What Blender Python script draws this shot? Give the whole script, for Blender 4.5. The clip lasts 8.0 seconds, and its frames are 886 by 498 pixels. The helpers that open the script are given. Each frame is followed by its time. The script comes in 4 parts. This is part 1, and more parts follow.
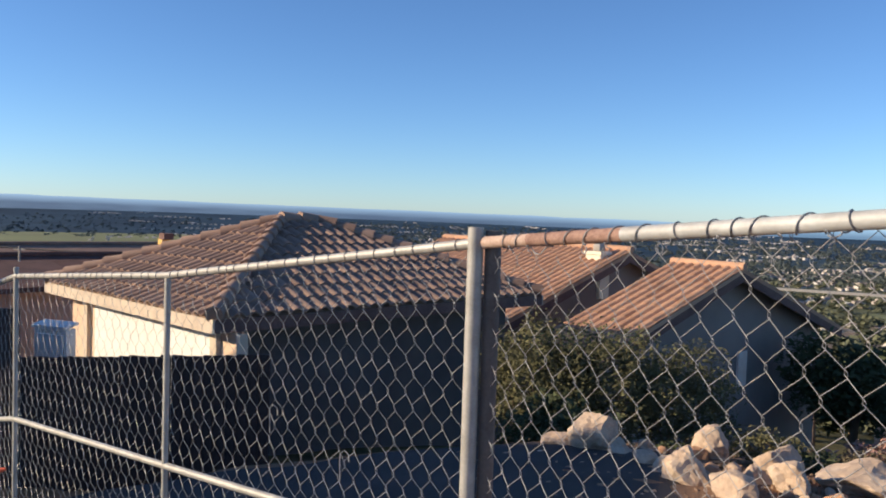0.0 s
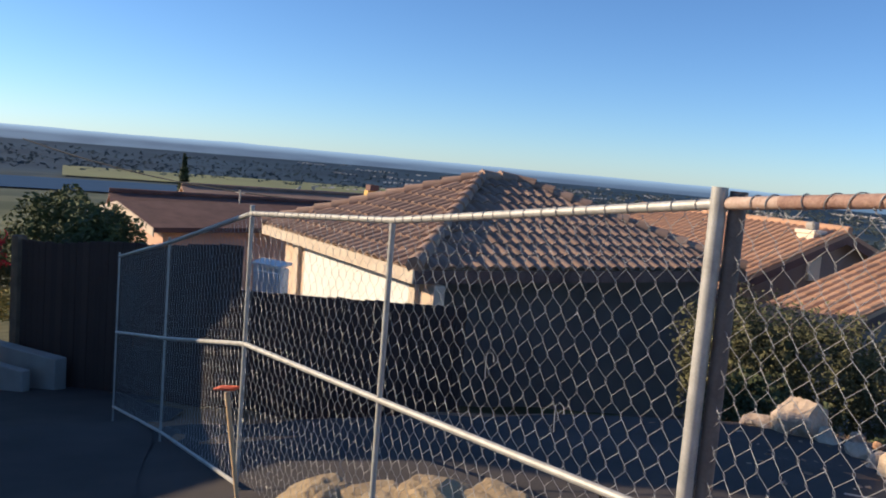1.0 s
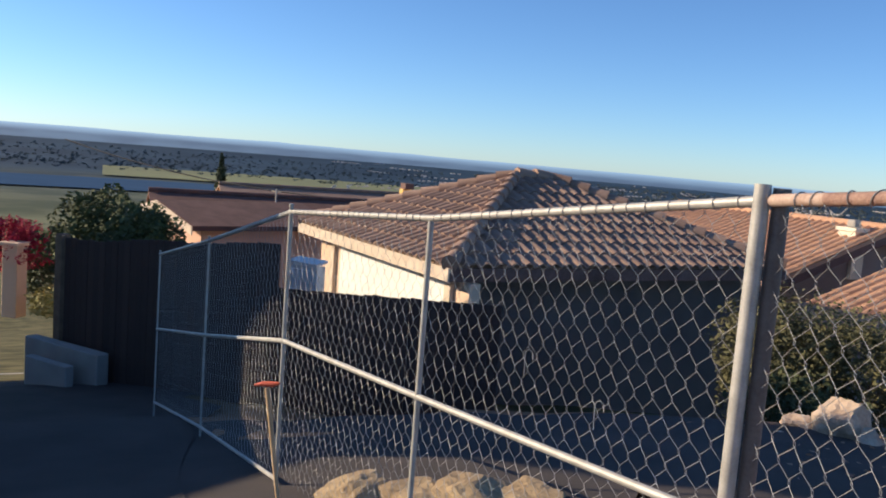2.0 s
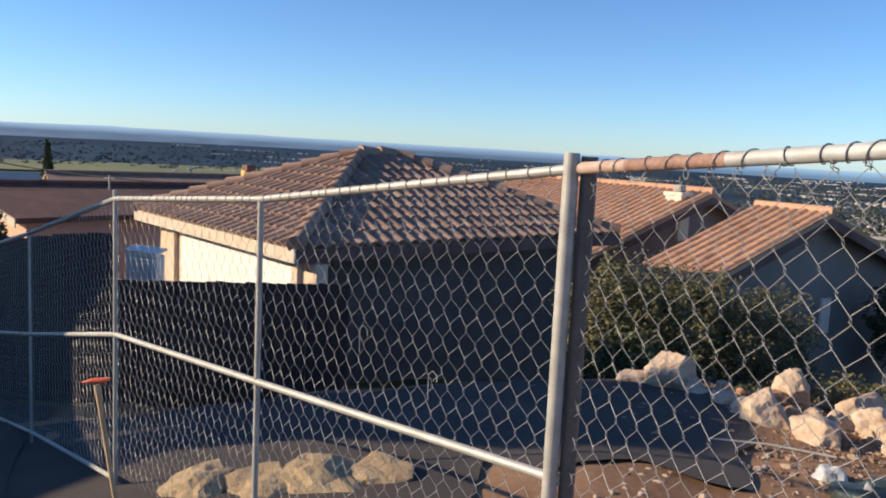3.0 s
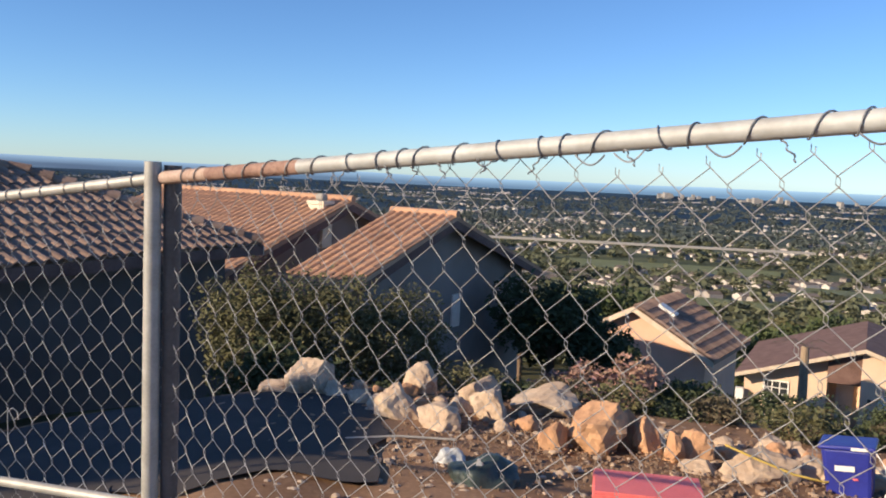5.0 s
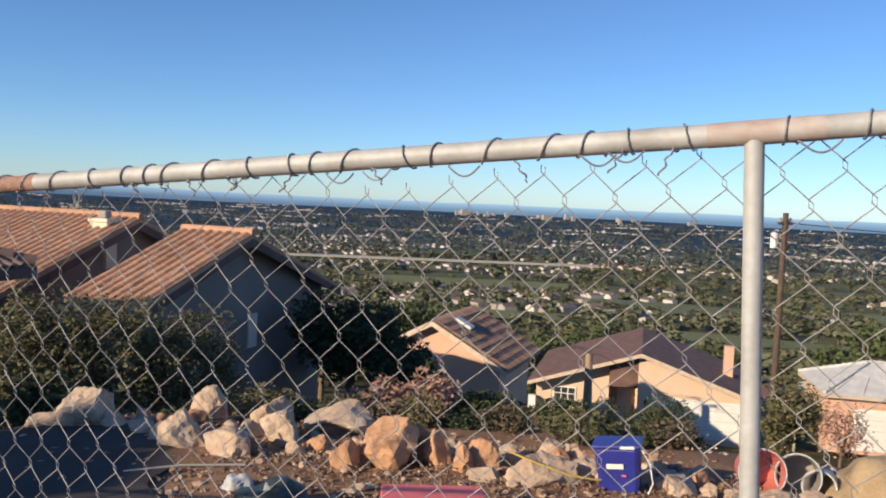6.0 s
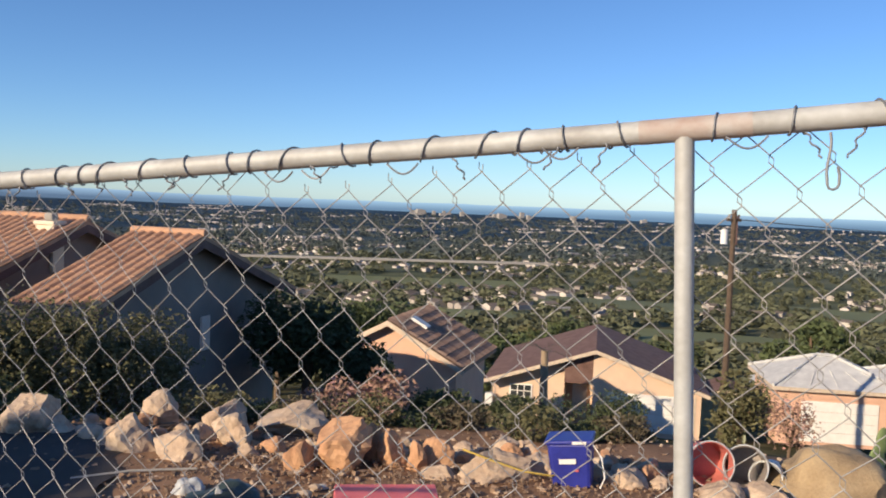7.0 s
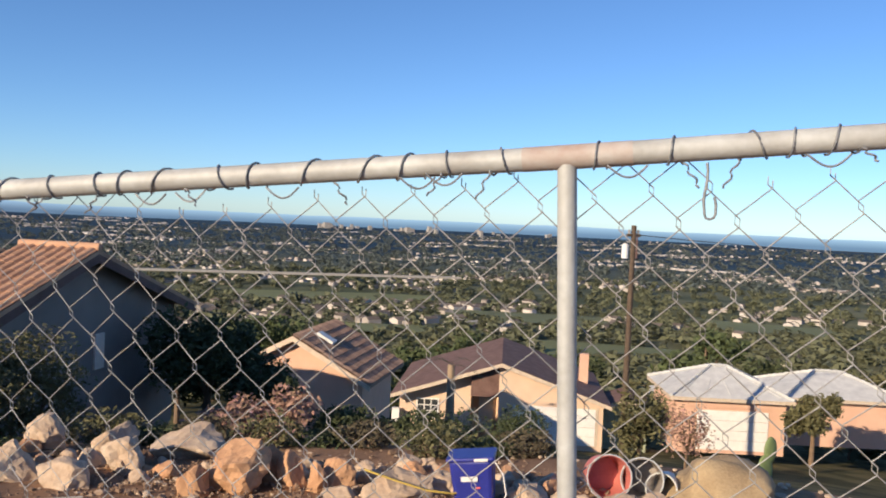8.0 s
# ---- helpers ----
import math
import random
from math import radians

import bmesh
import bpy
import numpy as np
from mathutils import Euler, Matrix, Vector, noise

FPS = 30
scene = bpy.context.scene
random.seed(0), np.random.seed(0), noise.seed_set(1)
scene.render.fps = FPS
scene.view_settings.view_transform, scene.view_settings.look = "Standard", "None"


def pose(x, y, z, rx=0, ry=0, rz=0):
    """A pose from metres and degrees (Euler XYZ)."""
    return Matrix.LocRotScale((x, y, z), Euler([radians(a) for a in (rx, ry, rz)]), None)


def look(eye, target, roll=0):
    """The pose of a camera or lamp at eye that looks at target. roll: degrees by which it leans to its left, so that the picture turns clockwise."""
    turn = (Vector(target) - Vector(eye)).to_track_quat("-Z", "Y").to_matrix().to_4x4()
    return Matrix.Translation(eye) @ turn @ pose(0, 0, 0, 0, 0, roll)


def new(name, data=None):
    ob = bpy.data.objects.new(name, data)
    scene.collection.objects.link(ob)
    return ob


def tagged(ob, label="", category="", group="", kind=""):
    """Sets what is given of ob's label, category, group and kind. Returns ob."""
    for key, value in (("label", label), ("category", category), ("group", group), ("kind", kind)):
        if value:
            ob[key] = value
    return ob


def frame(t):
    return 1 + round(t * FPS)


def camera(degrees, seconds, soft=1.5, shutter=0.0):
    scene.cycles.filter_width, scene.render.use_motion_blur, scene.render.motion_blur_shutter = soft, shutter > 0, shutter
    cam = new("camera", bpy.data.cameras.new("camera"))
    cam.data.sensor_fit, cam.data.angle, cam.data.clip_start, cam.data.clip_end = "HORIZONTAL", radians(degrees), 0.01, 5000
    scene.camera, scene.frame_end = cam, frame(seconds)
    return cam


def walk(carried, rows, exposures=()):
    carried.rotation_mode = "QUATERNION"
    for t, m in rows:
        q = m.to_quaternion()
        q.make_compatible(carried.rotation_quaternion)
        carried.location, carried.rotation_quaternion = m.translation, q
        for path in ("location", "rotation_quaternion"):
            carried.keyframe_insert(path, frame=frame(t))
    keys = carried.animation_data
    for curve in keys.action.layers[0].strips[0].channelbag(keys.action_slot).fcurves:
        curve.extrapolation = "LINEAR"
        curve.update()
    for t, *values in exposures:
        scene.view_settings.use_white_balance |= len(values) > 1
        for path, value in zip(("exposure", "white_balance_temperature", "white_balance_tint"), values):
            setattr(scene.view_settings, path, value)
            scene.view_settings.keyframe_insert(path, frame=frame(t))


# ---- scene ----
cam = camera(55.6, 8.0, soft=1.9)
PATH = [
    (0, (0.246, -0.812, 1.561), (-0.259, 1.121, 1.469), 1.8),
    (0.5, (0.179, -0.842, 1.54), (-0.552, 1.013, 1.387), 2.9),
    (1, (0.125, -0.862, 1.519), (-0.789, 0.905, 1.314), 4.7),
    (1.2, (0.113, -0.873, 1.519), (-0.863, 0.858, 1.294), 4.4),
    (2.3, (0.121, -0.888, 1.513), (-0.863, 0.841, 1.304), 4.5),
    (2.5, (0.142, -0.866, 1.51), (-0.738, 0.92, 1.321), 5.3),
    (3, (0.194, -0.847, 1.517), (-0.468, 1.024, 1.272), 2.8),
    (3.5, (0.226, -0.85, 1.516), (-0.316, 1.064, 1.308), 2.5),
    (4, (0.271, -0.833, 1.521), (-0.085, 1.126, 1.337), 2.2),
    (4.5, (0.326, -0.792, 1.519), (0.23, 1.195, 1.319), 2.0),
    (5.8, (0.439, -0.786, 1.52), (0.934, 1.147, 1.387), 2.7),
    (6, (0.464, -0.793, 1.525), (1.059, 1.113, 1.401), 2.6),
    (6.5, (0.495, -0.803, 1.52), (1.218, 1.058, 1.399), 2.5),
    (7, (0.49, -0.808, 1.523), (1.184, 1.064, 1.402), 2.2),
    (7.5, (0.522, -0.793, 1.525), (1.269, 1.059, 1.425), 2.3),
    (8, (0.545, -0.784, 1.545), (1.439, 1.003, 1.466), 2.6),
]
walk(cam, [(t, look(eye, target, roll)) for t, eye, target, roll in PATH], [(0.0, 0.5, 6150, 10), (2.3, 0.58, 6150, 10), (4.5, 0.6, 6150, 10), (6.2, 0.34, 6150, 10), (8.0, 0.4, 6150, 10)])

# ---- world, sun ----
SUN_TO = Vector((-0.94, -0.34, 0.0)).normalized()
SUN_UP = radians(21)
world = bpy.data.worlds.new("sky")
scene.world = world
world.use_nodes = True
wn = world.node_tree
bg = wn.nodes["Background"]
sky = wn.nodes.new("ShaderNodeTexSky")
sky.sky_type, sky.sun_disc = "NISHITA", False
sky.sun_elevation = SUN_UP
sky.sun_rotation = math.atan2(SUN_TO.x, SUN_TO.y)
sky.altitude, sky.air_density, sky.dust_density, sky.ozone_density = 150, 0.8, 0.1, 4.0
clear = wn.nodes.new("ShaderNodeMix")
clear.data_type, clear.blend_type = "RGBA", "MULTIPLY"
clear.inputs[0].default_value = 1.0
clear.inputs[7].default_value = (0.86, 0.97, 1.08, 1)
wn.links.new(sky.outputs[0], clear.inputs[6])
wn.links.new(clear.outputs[2], bg.inputs[0])
bg.inputs[1].default_value = 0.099
sun_dir = Vector((SUN_TO.x * math.cos(SUN_UP), SUN_TO.y * math.cos(SUN_UP), math.sin(SUN_UP)))
sun = new("sun", bpy.data.lights.new("sun", "SUN"))
sun.data.energy, sun.data.angle, sun.data.color = 5.0, radians(0.6), (1.0, 0.78, 0.52)
sun.matrix_world = look((-40, -12, 30), Vector((-40, -12, 30)) - sun_dir)


# ---- materials ----
def mat(name, col, col2=None, rough=0.8, scale=6.0, fine=60.0, bump=0.2, metal=0.0, spread=0.25, pieces=False, noise_mix=1.0):
    """Two scales of mottling between col and col2, fine relief, and a shift per piece where asked."""
    m = bpy.data.materials.new(name)
    m.use_nodes = True
    nt = m.node_tree
    b = nt.nodes["Principled BSDF"]
    col2 = col2 or tuple(c * 0.62 for c in col)
    co = nt.nodes.new("ShaderNodeTexCoord")
    n1 = nt.nodes.new("ShaderNodeTexNoise")
    n1.inputs["Scale"].default_value, n1.inputs["Detail"].default_value = scale, 5
    n2 = nt.nodes.new("ShaderNodeTexNoise")
    n2.inputs["Scale"].default_value, n2.inputs["Detail"].default_value = fine, 4
    for n in (n1, n2):
        nt.links.new(co.outputs["Object"], n.inputs["Vector"])
    add = nt.nodes.new("ShaderNodeMath")
    add.operation = "MULTIPLY_ADD"
    nt.links.new(n2.outputs["Fac"], add.inputs[0])
    add.inputs[1].default_value = 0.45
    nt.links.new(n1.outputs["Fac"], add.inputs[2])
    ramp = nt.nodes.new("ShaderNodeMapRange")
    ramp.inputs[1].default_value, ramp.inputs[2].default_value = 0.72 - spread, 0.72 + spread
    nt.links.new(add.outputs[0], ramp.inputs[0])
    fac = ramp.outputs[0]
    if pieces:
        info = nt.nodes.new("ShaderNodeObjectInfo" if pieces == "object" else "ShaderNodeNewGeometry")
        pick = info.outputs["Random" if pieces == "object" else "Random Per Island"]
        half = nt.nodes.new("ShaderNodeMix")
        half.inputs[0].default_value = 0.55
        nt.links.new(fac, half.inputs[2])
        nt.links.new(pick, half.inputs[3])
        fac = half.outputs[0]
    mix = nt.nodes.new("ShaderNodeMix")
    mix.data_type = "RGBA"
    mix.inputs[6].default_value, mix.inputs[7].default_value = (*col2, 1), (*col, 1)
    nt.links.new(fac, mix.inputs[0])
    nt.links.new(mix.outputs[2], b.inputs["Base Color"])
    b.inputs["Roughness"].default_value, b.inputs["Metallic"].default_value = rough, metal
    if bump:
        bp = nt.nodes.new("ShaderNodeBump")
        bp.inputs["Strength"].default_value, bp.inputs["Distance"].default_value = bump, 0.02
        nt.links.new(add.outputs[0], bp.inputs["Height"])
        nt.links.new(bp.outputs[0], b.inputs["Normal"])
    return m


GALV = mat("galvanised_steel", (0.47, 0.455, 0.42), (0.31, 0.30, 0.27), 0.5, 14, 120, 0.06, 0.2)
WIRE = mat("galvanised_wire", (0.48, 0.47, 0.45), (0.27, 0.26, 0.25), 0.5, 30, 200, 0.05, 0.3)
OLDWIRE = mat("dull_tie_wire", (0.3, 0.31, 0.33), (0.16, 0.165, 0.175), 0.6, 30, 200, 0.05, 0.4)
PAINTED = mat("weathered_white_rail", (0.50, 0.515, 0.505), (0.33, 0.325, 0.31), 0.6, 9, 70, 0.06, 0.1)
RUST = mat("rusty_rail", (0.40, 0.26, 0.2), (0.2, 0.11, 0.085), 0.85, 16, 110, 0.4)
TILE = mat("clay_tile", (0.62, 0.37, 0.23), (0.34, 0.185, 0.11), 0.85, 2.0, 25, 0.3, pieces="object")
TILE_B = mat("brown_concrete_tile", (0.40, 0.27, 0.20), (0.2, 0.125, 0.09), 0.85, 2.0, 25, 0.3, pieces="object")
TILE_D = mat("dark_brown_shingle", (0.2, 0.12, 0.10), (0.11, 0.06, 0.05), 0.9, 2.0, 25, 0.3)
ROOFW = mat("pale_grey_shingle", (0.62, 0.62, 0.60), (0.45, 0.45, 0.45), 0.9, 2.0, 25, 0.2)
STUC_G = mat("lavender_grey_stucco", (0.29, 0.24, 0.215), (0.22, 0.18, 0.165), 0.95, 1.2, 60, 0.3)
# the hip-roofed house's side wall: its shade is put into this dark colour
STUC_SHADE = mat("shaded_side_stucco", (0.145, 0.12, 0.11), (0.1, 0.082, 0.075), 0.95, 1.2, 60, 0.3)
STUC_C = mat("cream_stucco", (0.82, 0.74, 0.58), (0.72, 0.62, 0.47), 0.95, 1.2, 60, 0.2)
STUC_P = mat("pink_stucco", (0.72, 0.46, 0.33), (0.62, 0.38, 0.27), 0.95, 1.2, 60, 0.2)
STUC_T = mat("peach_stucco", (0.74, 0.55, 0.40), (0.64, 0.46, 0.33), 0.95, 1.2, 60, 0.2)
WHITE = mat("white_paint", (0.82, 0.80, 0.76), (0.72, 0.70, 0.66), 0.6, 3, 60, 0.08)
FASCIA = mat("cream_painted_fascia", (0.66, 0.55, 0.43), (0.5, 0.4, 0.3), 0.7, 4, 60, 0.1)
WOODD = mat("dark_brown_fence_board", (0.075, 0.046, 0.038), (0.04, 0.026, 0.022), 0.85, 4, 50, 0.3, pieces="object")
WOODP = mat("weathered_pole_wood", (0.24, 0.16, 0.10), (0.13, 0.085, 0.055), 0.9, 5, 60, 0.4)


def ground_mat():
    """Reddish dirt in the yard, dry scrub on the slope, valley land that takes on painted blue haze far off."""
    m = mat("hillside_ground", (0.37, 0.225, 0.135), (0.19, 0.11, 0.065), 0.98, 1.3, 22, 0.6)
    nt = m.node_tree
    b = nt.nodes["Principled BSDF"]
    near = b.inputs["Base Color"].links[0].from_socket
    geo = nt.nodes.new("ShaderNodeNewGeometry")
    ln = nt.nodes.new("ShaderNodeVectorMath")
    ln.operation = "LENGTH"
    nt.links.new(geo.outputs["Position"], ln.inputs[0])
    last = near
    # last row paints the air's blue haze into the distant valley floor
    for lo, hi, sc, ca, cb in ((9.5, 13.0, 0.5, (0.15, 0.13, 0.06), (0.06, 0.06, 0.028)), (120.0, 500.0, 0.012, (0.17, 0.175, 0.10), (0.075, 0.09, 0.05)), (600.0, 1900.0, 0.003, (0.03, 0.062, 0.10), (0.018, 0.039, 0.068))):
        n = nt.nodes.new("ShaderNodeTexNoise")
        n.inputs["Scale"].default_value, n.inputs["Detail"].default_value = sc, 8
        nt.links.new(geo.outputs["Position"], n.inputs["Vector"])
        rp = nt.nodes.new("ShaderNodeMapRange")
        rp.inputs[1].default_value, rp.inputs[2].default_value = 0.38, 0.62
        nt.links.new(n.outputs["Fac"], rp.inputs[0])
        mx = nt.nodes.new("ShaderNodeMix")
        mx.data_type = "RGBA"
        mx.inputs[6].default_value, mx.inputs[7].default_value = (*cb, 1), (*ca, 1)
        nt.links.new(rp.outputs[0], mx.inputs[0])
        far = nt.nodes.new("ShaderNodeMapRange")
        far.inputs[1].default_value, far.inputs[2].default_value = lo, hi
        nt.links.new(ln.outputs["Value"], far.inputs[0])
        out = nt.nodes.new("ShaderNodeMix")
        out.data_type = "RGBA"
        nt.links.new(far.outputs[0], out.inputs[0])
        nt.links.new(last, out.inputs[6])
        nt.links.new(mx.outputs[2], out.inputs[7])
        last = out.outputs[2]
    nt.links.new(last, b.inputs["Base Color"])
    b.inputs["Specular IOR Level"].default_value = 0.1
    return m


DIRT = ground_mat()
ROCK = mat("sandstone_boulder", (0.62, 0.49, 0.36), (0.36, 0.25, 0.17), 0.95, 3.0, 30, 0.8)
ASPHALT = mat("asphalt", (0.065, 0.052, 0.046), (0.035, 0.029, 0.026), 0.95, 1.5, 80, 0.3)
CONC = mat("concrete", (0.42, 0.39, 0.35), (0.3, 0.28, 0.25), 0.95, 2, 50, 0.3)
LEAF = mat("dark_green_leaf", (0.085, 0.105, 0.04), (0.035, 0.045, 0.02), 0.8, 3, 20, 0, pieces="island")
LEAF_O = mat("olive_shrub_leaf", (0.17, 0.155, 0.065), (0.07, 0.07, 0.03), 0.8, 3, 20, 0, pieces="island")
GLASS = mat("dark_window_glass", (0.05, 0.055, 0.06), (0.03, 0.033, 0.036), 0.12, 3, 20, 0)


# ---- building helpers ----
def part(name, bm, material, parent=None, label="", smooth=False):
    me = bpy.data.meshes.new(name)
    bm.normal_update()
    bm.to_mesh(me)
    bm.free()
    me.materials.append(material)
    if smooth:
        me.polygons.foreach_set("use_smooth", [True] * len(me.polygons))
        me.set_sharp_from_angle(angle=0.8)
    ob = new(name, me)
    ob.parent = parent
    if label:
        tagged(ob, label)
    return ob


def empty(name, m, label, category, group="", kind=""):
    ob = new(name)
    ob.empty_display_size = 0.2
    ob.matrix_world = m
    return tagged(ob, label, category, group, kind)


def box(bm, x0, x1, y0, y1, z0, z1, bevel=0.0):
    r = bmesh.ops.create_cube(bm, size=1.0, matrix=Matrix.Translation(((x0 + x1) / 2, (y0 + y1) / 2, (z0 + z1) / 2)) @ Matrix.Diagonal((x1 - x0, y1 - y0, z1 - z0, 1)))
    if bevel:
        es = list({e for v in r["verts"] for e in v.link_edges})
        bmesh.ops.bevel(bm, geom=es, offset=bevel, segments=2, affect="EDGES", profile=0.5)
    return bm


def prism(bm, pts, d):
    """A flat polygon of points, thickened by the vector d."""
    a = [bm.verts.new(p) for p in pts]
    b = [bm.verts.new(Vector(p) + Vector(d)) for p in pts]
    n = len(a)
    bm.faces.new(a)
    bm.faces.new(b[::-1])
    for i in range(n):
        bm.faces.new((a[i], b[i], b[(i + 1) % n], a[(i + 1) % n]))
    bmesh.ops.recalc_face_normals(bm, faces=bm.faces[:])
    return bm


def tube(bm, pts, r, sides=8, closed=True):
    """A round bar along points."""
    pts = [Vector(p) for p in pts]
    rings = []
    for i, p in enumerate(pts):
        d = (pts[min(i + 1, len(pts) - 1)] - pts[max(i - 1, 0)]).normalized()
        ref = Vector((0, 0, 1)) if abs(d.z) < 0.9 else Vector((0, 1, 0))
        a = d.cross(ref).normalized()
        b = d.cross(a)
        rr = r[i] if isinstance(r, (list, tuple)) else r
        rings.append([bm.verts.new(p + (a * math.cos(2 * math.pi * k / sides) + b * math.sin(2 * math.pi * k / sides)) * rr) for k in range(sides)])
    for q0, q1 in zip(rings, rings[1:]):
        for k in range(sides):
            bm.faces.new((q0[k], q0[(k + 1) % sides], q1[(k + 1) % sides], q1[k]))
    if closed:
        bm.faces.new(rings[0])
        bm.faces.new(rings[-1][::-1])
    return bm


# ---- ground ----
R_STEPS = (0, 2.5, 5, 6.3, 8.6, 9.6, 14, 20, 30, 45, 70, 120, 250, 600, 1500, 2500, 3600, 4100)
Z_STEPS = (-0.15, -0.3, -0.42, -0.52, -0.74, -1.2, -2.5, -4.0, -7.0, -10.6, -15, -25, -42, -60, -76, -82, -80, -72)


def ground_z(x, y):
    r = math.hypot(x, y + 0.8)
    z = float(np.interp(r, R_STEPS, Z_STEPS))
    if r < 14 and x < -0.6:
        z -= min(0.6, 0.125 * (-x - 0.6)) * min(1.0, (14 - r) / 4.4)
    if r > 900:
        left = max(0.0, min(1.0, (-x / r + 0.15) / 0.7))
        z += left * 25 * max(0.0, min(1.0, (r - 3000) / 1000))
        z += (1 - left) * 6 * noise.noise((x / 900, y / 900, 3))
    elif y < -2 and r > 3:
        z += min(4.0, 0.12 * (r - 3)) * min(1.0, (-y - 2) / 4)
    return z


def build_ground():
    bm = bmesh.new()
    radii = [0.0]
    r = 0.5
    while r < 4000:
        radii.append(r)
        r *= 1.085
    radii.append(4100)
    n = 220
    centre = bm.verts.new((0, -0.8, -0.15))
    prev = None
    for r in radii[1:]:
        ring = []
        for k in range(n):
            a = 2 * math.pi * k / n
            x, y = r * math.sin(a), r * math.cos(a) - 0.8
            bump = 0.05 * noise.noise((x * 0.9, y * 0.9, 0)) + 0.02 * noise.noise((x * 3, y * 3, 5))
            ring.append(bm.verts.new((x, y, ground_z(x, y) + bump)))
        for k in range(n):
            if prev:
                bm.faces.new((prev[k], ring[k], ring[(k + 1) % n], prev[(k + 1) % n]))
            else:
                bm.faces.new((centre, ring[k], ring[(k + 1) % n]))
        prev = ring
    bmesh.ops.recalc_face_normals(bm, faces=bm.faces[:])
    return tagged(part("ground", bm, DIRT, smooth=True), "dry brown hillside dirt falling to a wide valley with painted blue haze", "ground", kind="structure")


ground = build_ground()

# ---- chain-link fence ----
# foot x, y, height of the top rail, mid rail and foot
POSTS = {
    "f": (-7.40, 5.80, 0.17, -0.70, -1.62), "e": (-5.45, 4.62, 0.61, -0.26, -1.18), "c": (-3.51, 3.42, 1.085, 0.215, -0.80),
    "b": (-1.93, 2.57, 1.225, 0.345, -0.58), "a": (-0.272, 1.655, 1.468, 0.50, -0.40),
    "d": (1.304, 0.312, 1.645, 0.62, -0.30), "g": (2.88, -1.03, 1.84, 0.72, -0.20),
}
DIA_W, DIA_H = 0.085, 0.112


def chain_link(parent, p, q, flip, climb=0.0):
    """Woven zigzag wires hung from the top rail between two posts."""
    p, q = POSTS[p], POSTS[q]
    a, b = Vector(p[:2]), Vector(q[:2])
    run = (b - a).length
    d = (b - a) / run
    nrm = Vector((-d.y, d.x))
    bm = bmesh.new()
    count = int(run / DIA_W * 2)
    for i in range(count):
        pts = []
        s0 = (i + 0.5) * run / count
        f = s0 / run
        top = p[2] + (q[2] - p[2]) * f
        bot = p[4] + (q[4] - p[4]) * f
        k, z = 0, top - 0.02 + climb * (s0 - run)
        sag = 0.004 * math.sin(i * 0.7)
        while z + DIA_H / 2 < top:
            z += DIA_H / 2
            k += 1
        while z > bot + 0.03:
            side = 1 if (k + i) % 2 else -1
            s = s0 + side * (run / count / 2 + 0.0035)
            drift = 0.012 * noise.noise((s0 * 1.3, z * 1.3, run))
            off = -0.024 + 0.004 * (1 if k % 2 else -1)
            for dz in (0.006, -0.006):
                w = a + d * (s + drift) + nrm * off * flip
                pts.append((w.x, w.y, z + sag + dz))
            z -= DIA_H / 2
            k += 1
        tube(bm, pts, 0.00105, 4, False)
    return part("chain_link_mesh", bm, WIRE, parent, "woven galvanised wire mesh")


def pipe(name, parent, pts, r, material, label="", sides=14):
    bm = bmesh.new()
    tube(bm, pts, r, sides)
    return part(name, bm, material, parent, label, True)


fence = empty("chain_link_fence", Matrix.Identity(4), "galvanised chain-link fence stepping down a dirt slope", "fence")
for key, r in (("f", 0.0115), ("e", 0.0115), ("c", 0.0145), ("b", 0.0145), ("d", 0.0155), ("g", 0.0155)):
    x, y, top, mid, foot = POSTS[key]
    lean = 0.115 if key in "dg" else 0.0
    pipe("post", fence, [(x + lean * 0.76, y - lean * 0.65, foot - 0.4), (x, y, top - (0.012 if key in "bd" else -0.045))], r, PAINTED if key in "dg" else GALV)
x, y, top, mid, foot = POSTS["a"]
pipe("post", fence, [(x - 0.030, y, foot - 0.4), (x - 0.026, y, top + 0.045)], 0.024, GALV, "galvanised corner post with wire bands")
# second post: shade from the post beside it is put into the dark colour
pipe("post", fence, [(x + 0.018, y + 0.024, foot - 0.4), (x + 0.024, y + 0.024, top + 0.036)], 0.0255, mat("shaded_brown_steel", (0.17, 0.145, 0.13), (0.09, 0.075, 0.068), 0.6, 10, 90, 0.08, 0.2), "second corner post coloured dark for the first one's shade")
for p, q in ("fe", "ec", "cb", "ba"):
    for lev in (2, 3):
        pipe("rail", fence, [(*POSTS[p][:2], POSTS[p][lev]), (*POSTS[q][:2], POSTS[q][lev])], 0.0165, GALV)
    chain_link(fence, p, q, -1)
chain_link(fence, "a", "d", -1, 0.05)
chain_link(fence, "d", "g", -1, 0.05)
A, D, G = (Vector(POSTS[k][:3]) for k in "adg")
RB = A + (D - A) * 0.27
RC = A + (D - A) * 0.10
pipe("rail", fence, [A, RC], 0.0185, mat("flaking_rail_paint", (0.56, 0.44, 0.36), (0.32, 0.2, 0.15), 0.8, 16, 110, 0.1), "flaking cream and rust end of top rail")
pipe("rail", fence, [RC, RB], 0.0185, RUST, "rusty brown length of top rail")
pipe("rail", fence, [RB, D, G], 0.019, PAINTED, "pale weathered top rail")
STAIN = mat("stained_rail_joint", (0.50, 0.50, 0.485), (0.36, 0.25, 0.2), 0.7, 14, 60, 0.1, 0.1, 0.35)
pipe("rail_joint", fence, [D - (D - A).normalized() * 0.07, D + (G - D).normalized() * 0.10], 0.0196, STAIN, "rust-stained rail joint over a post")


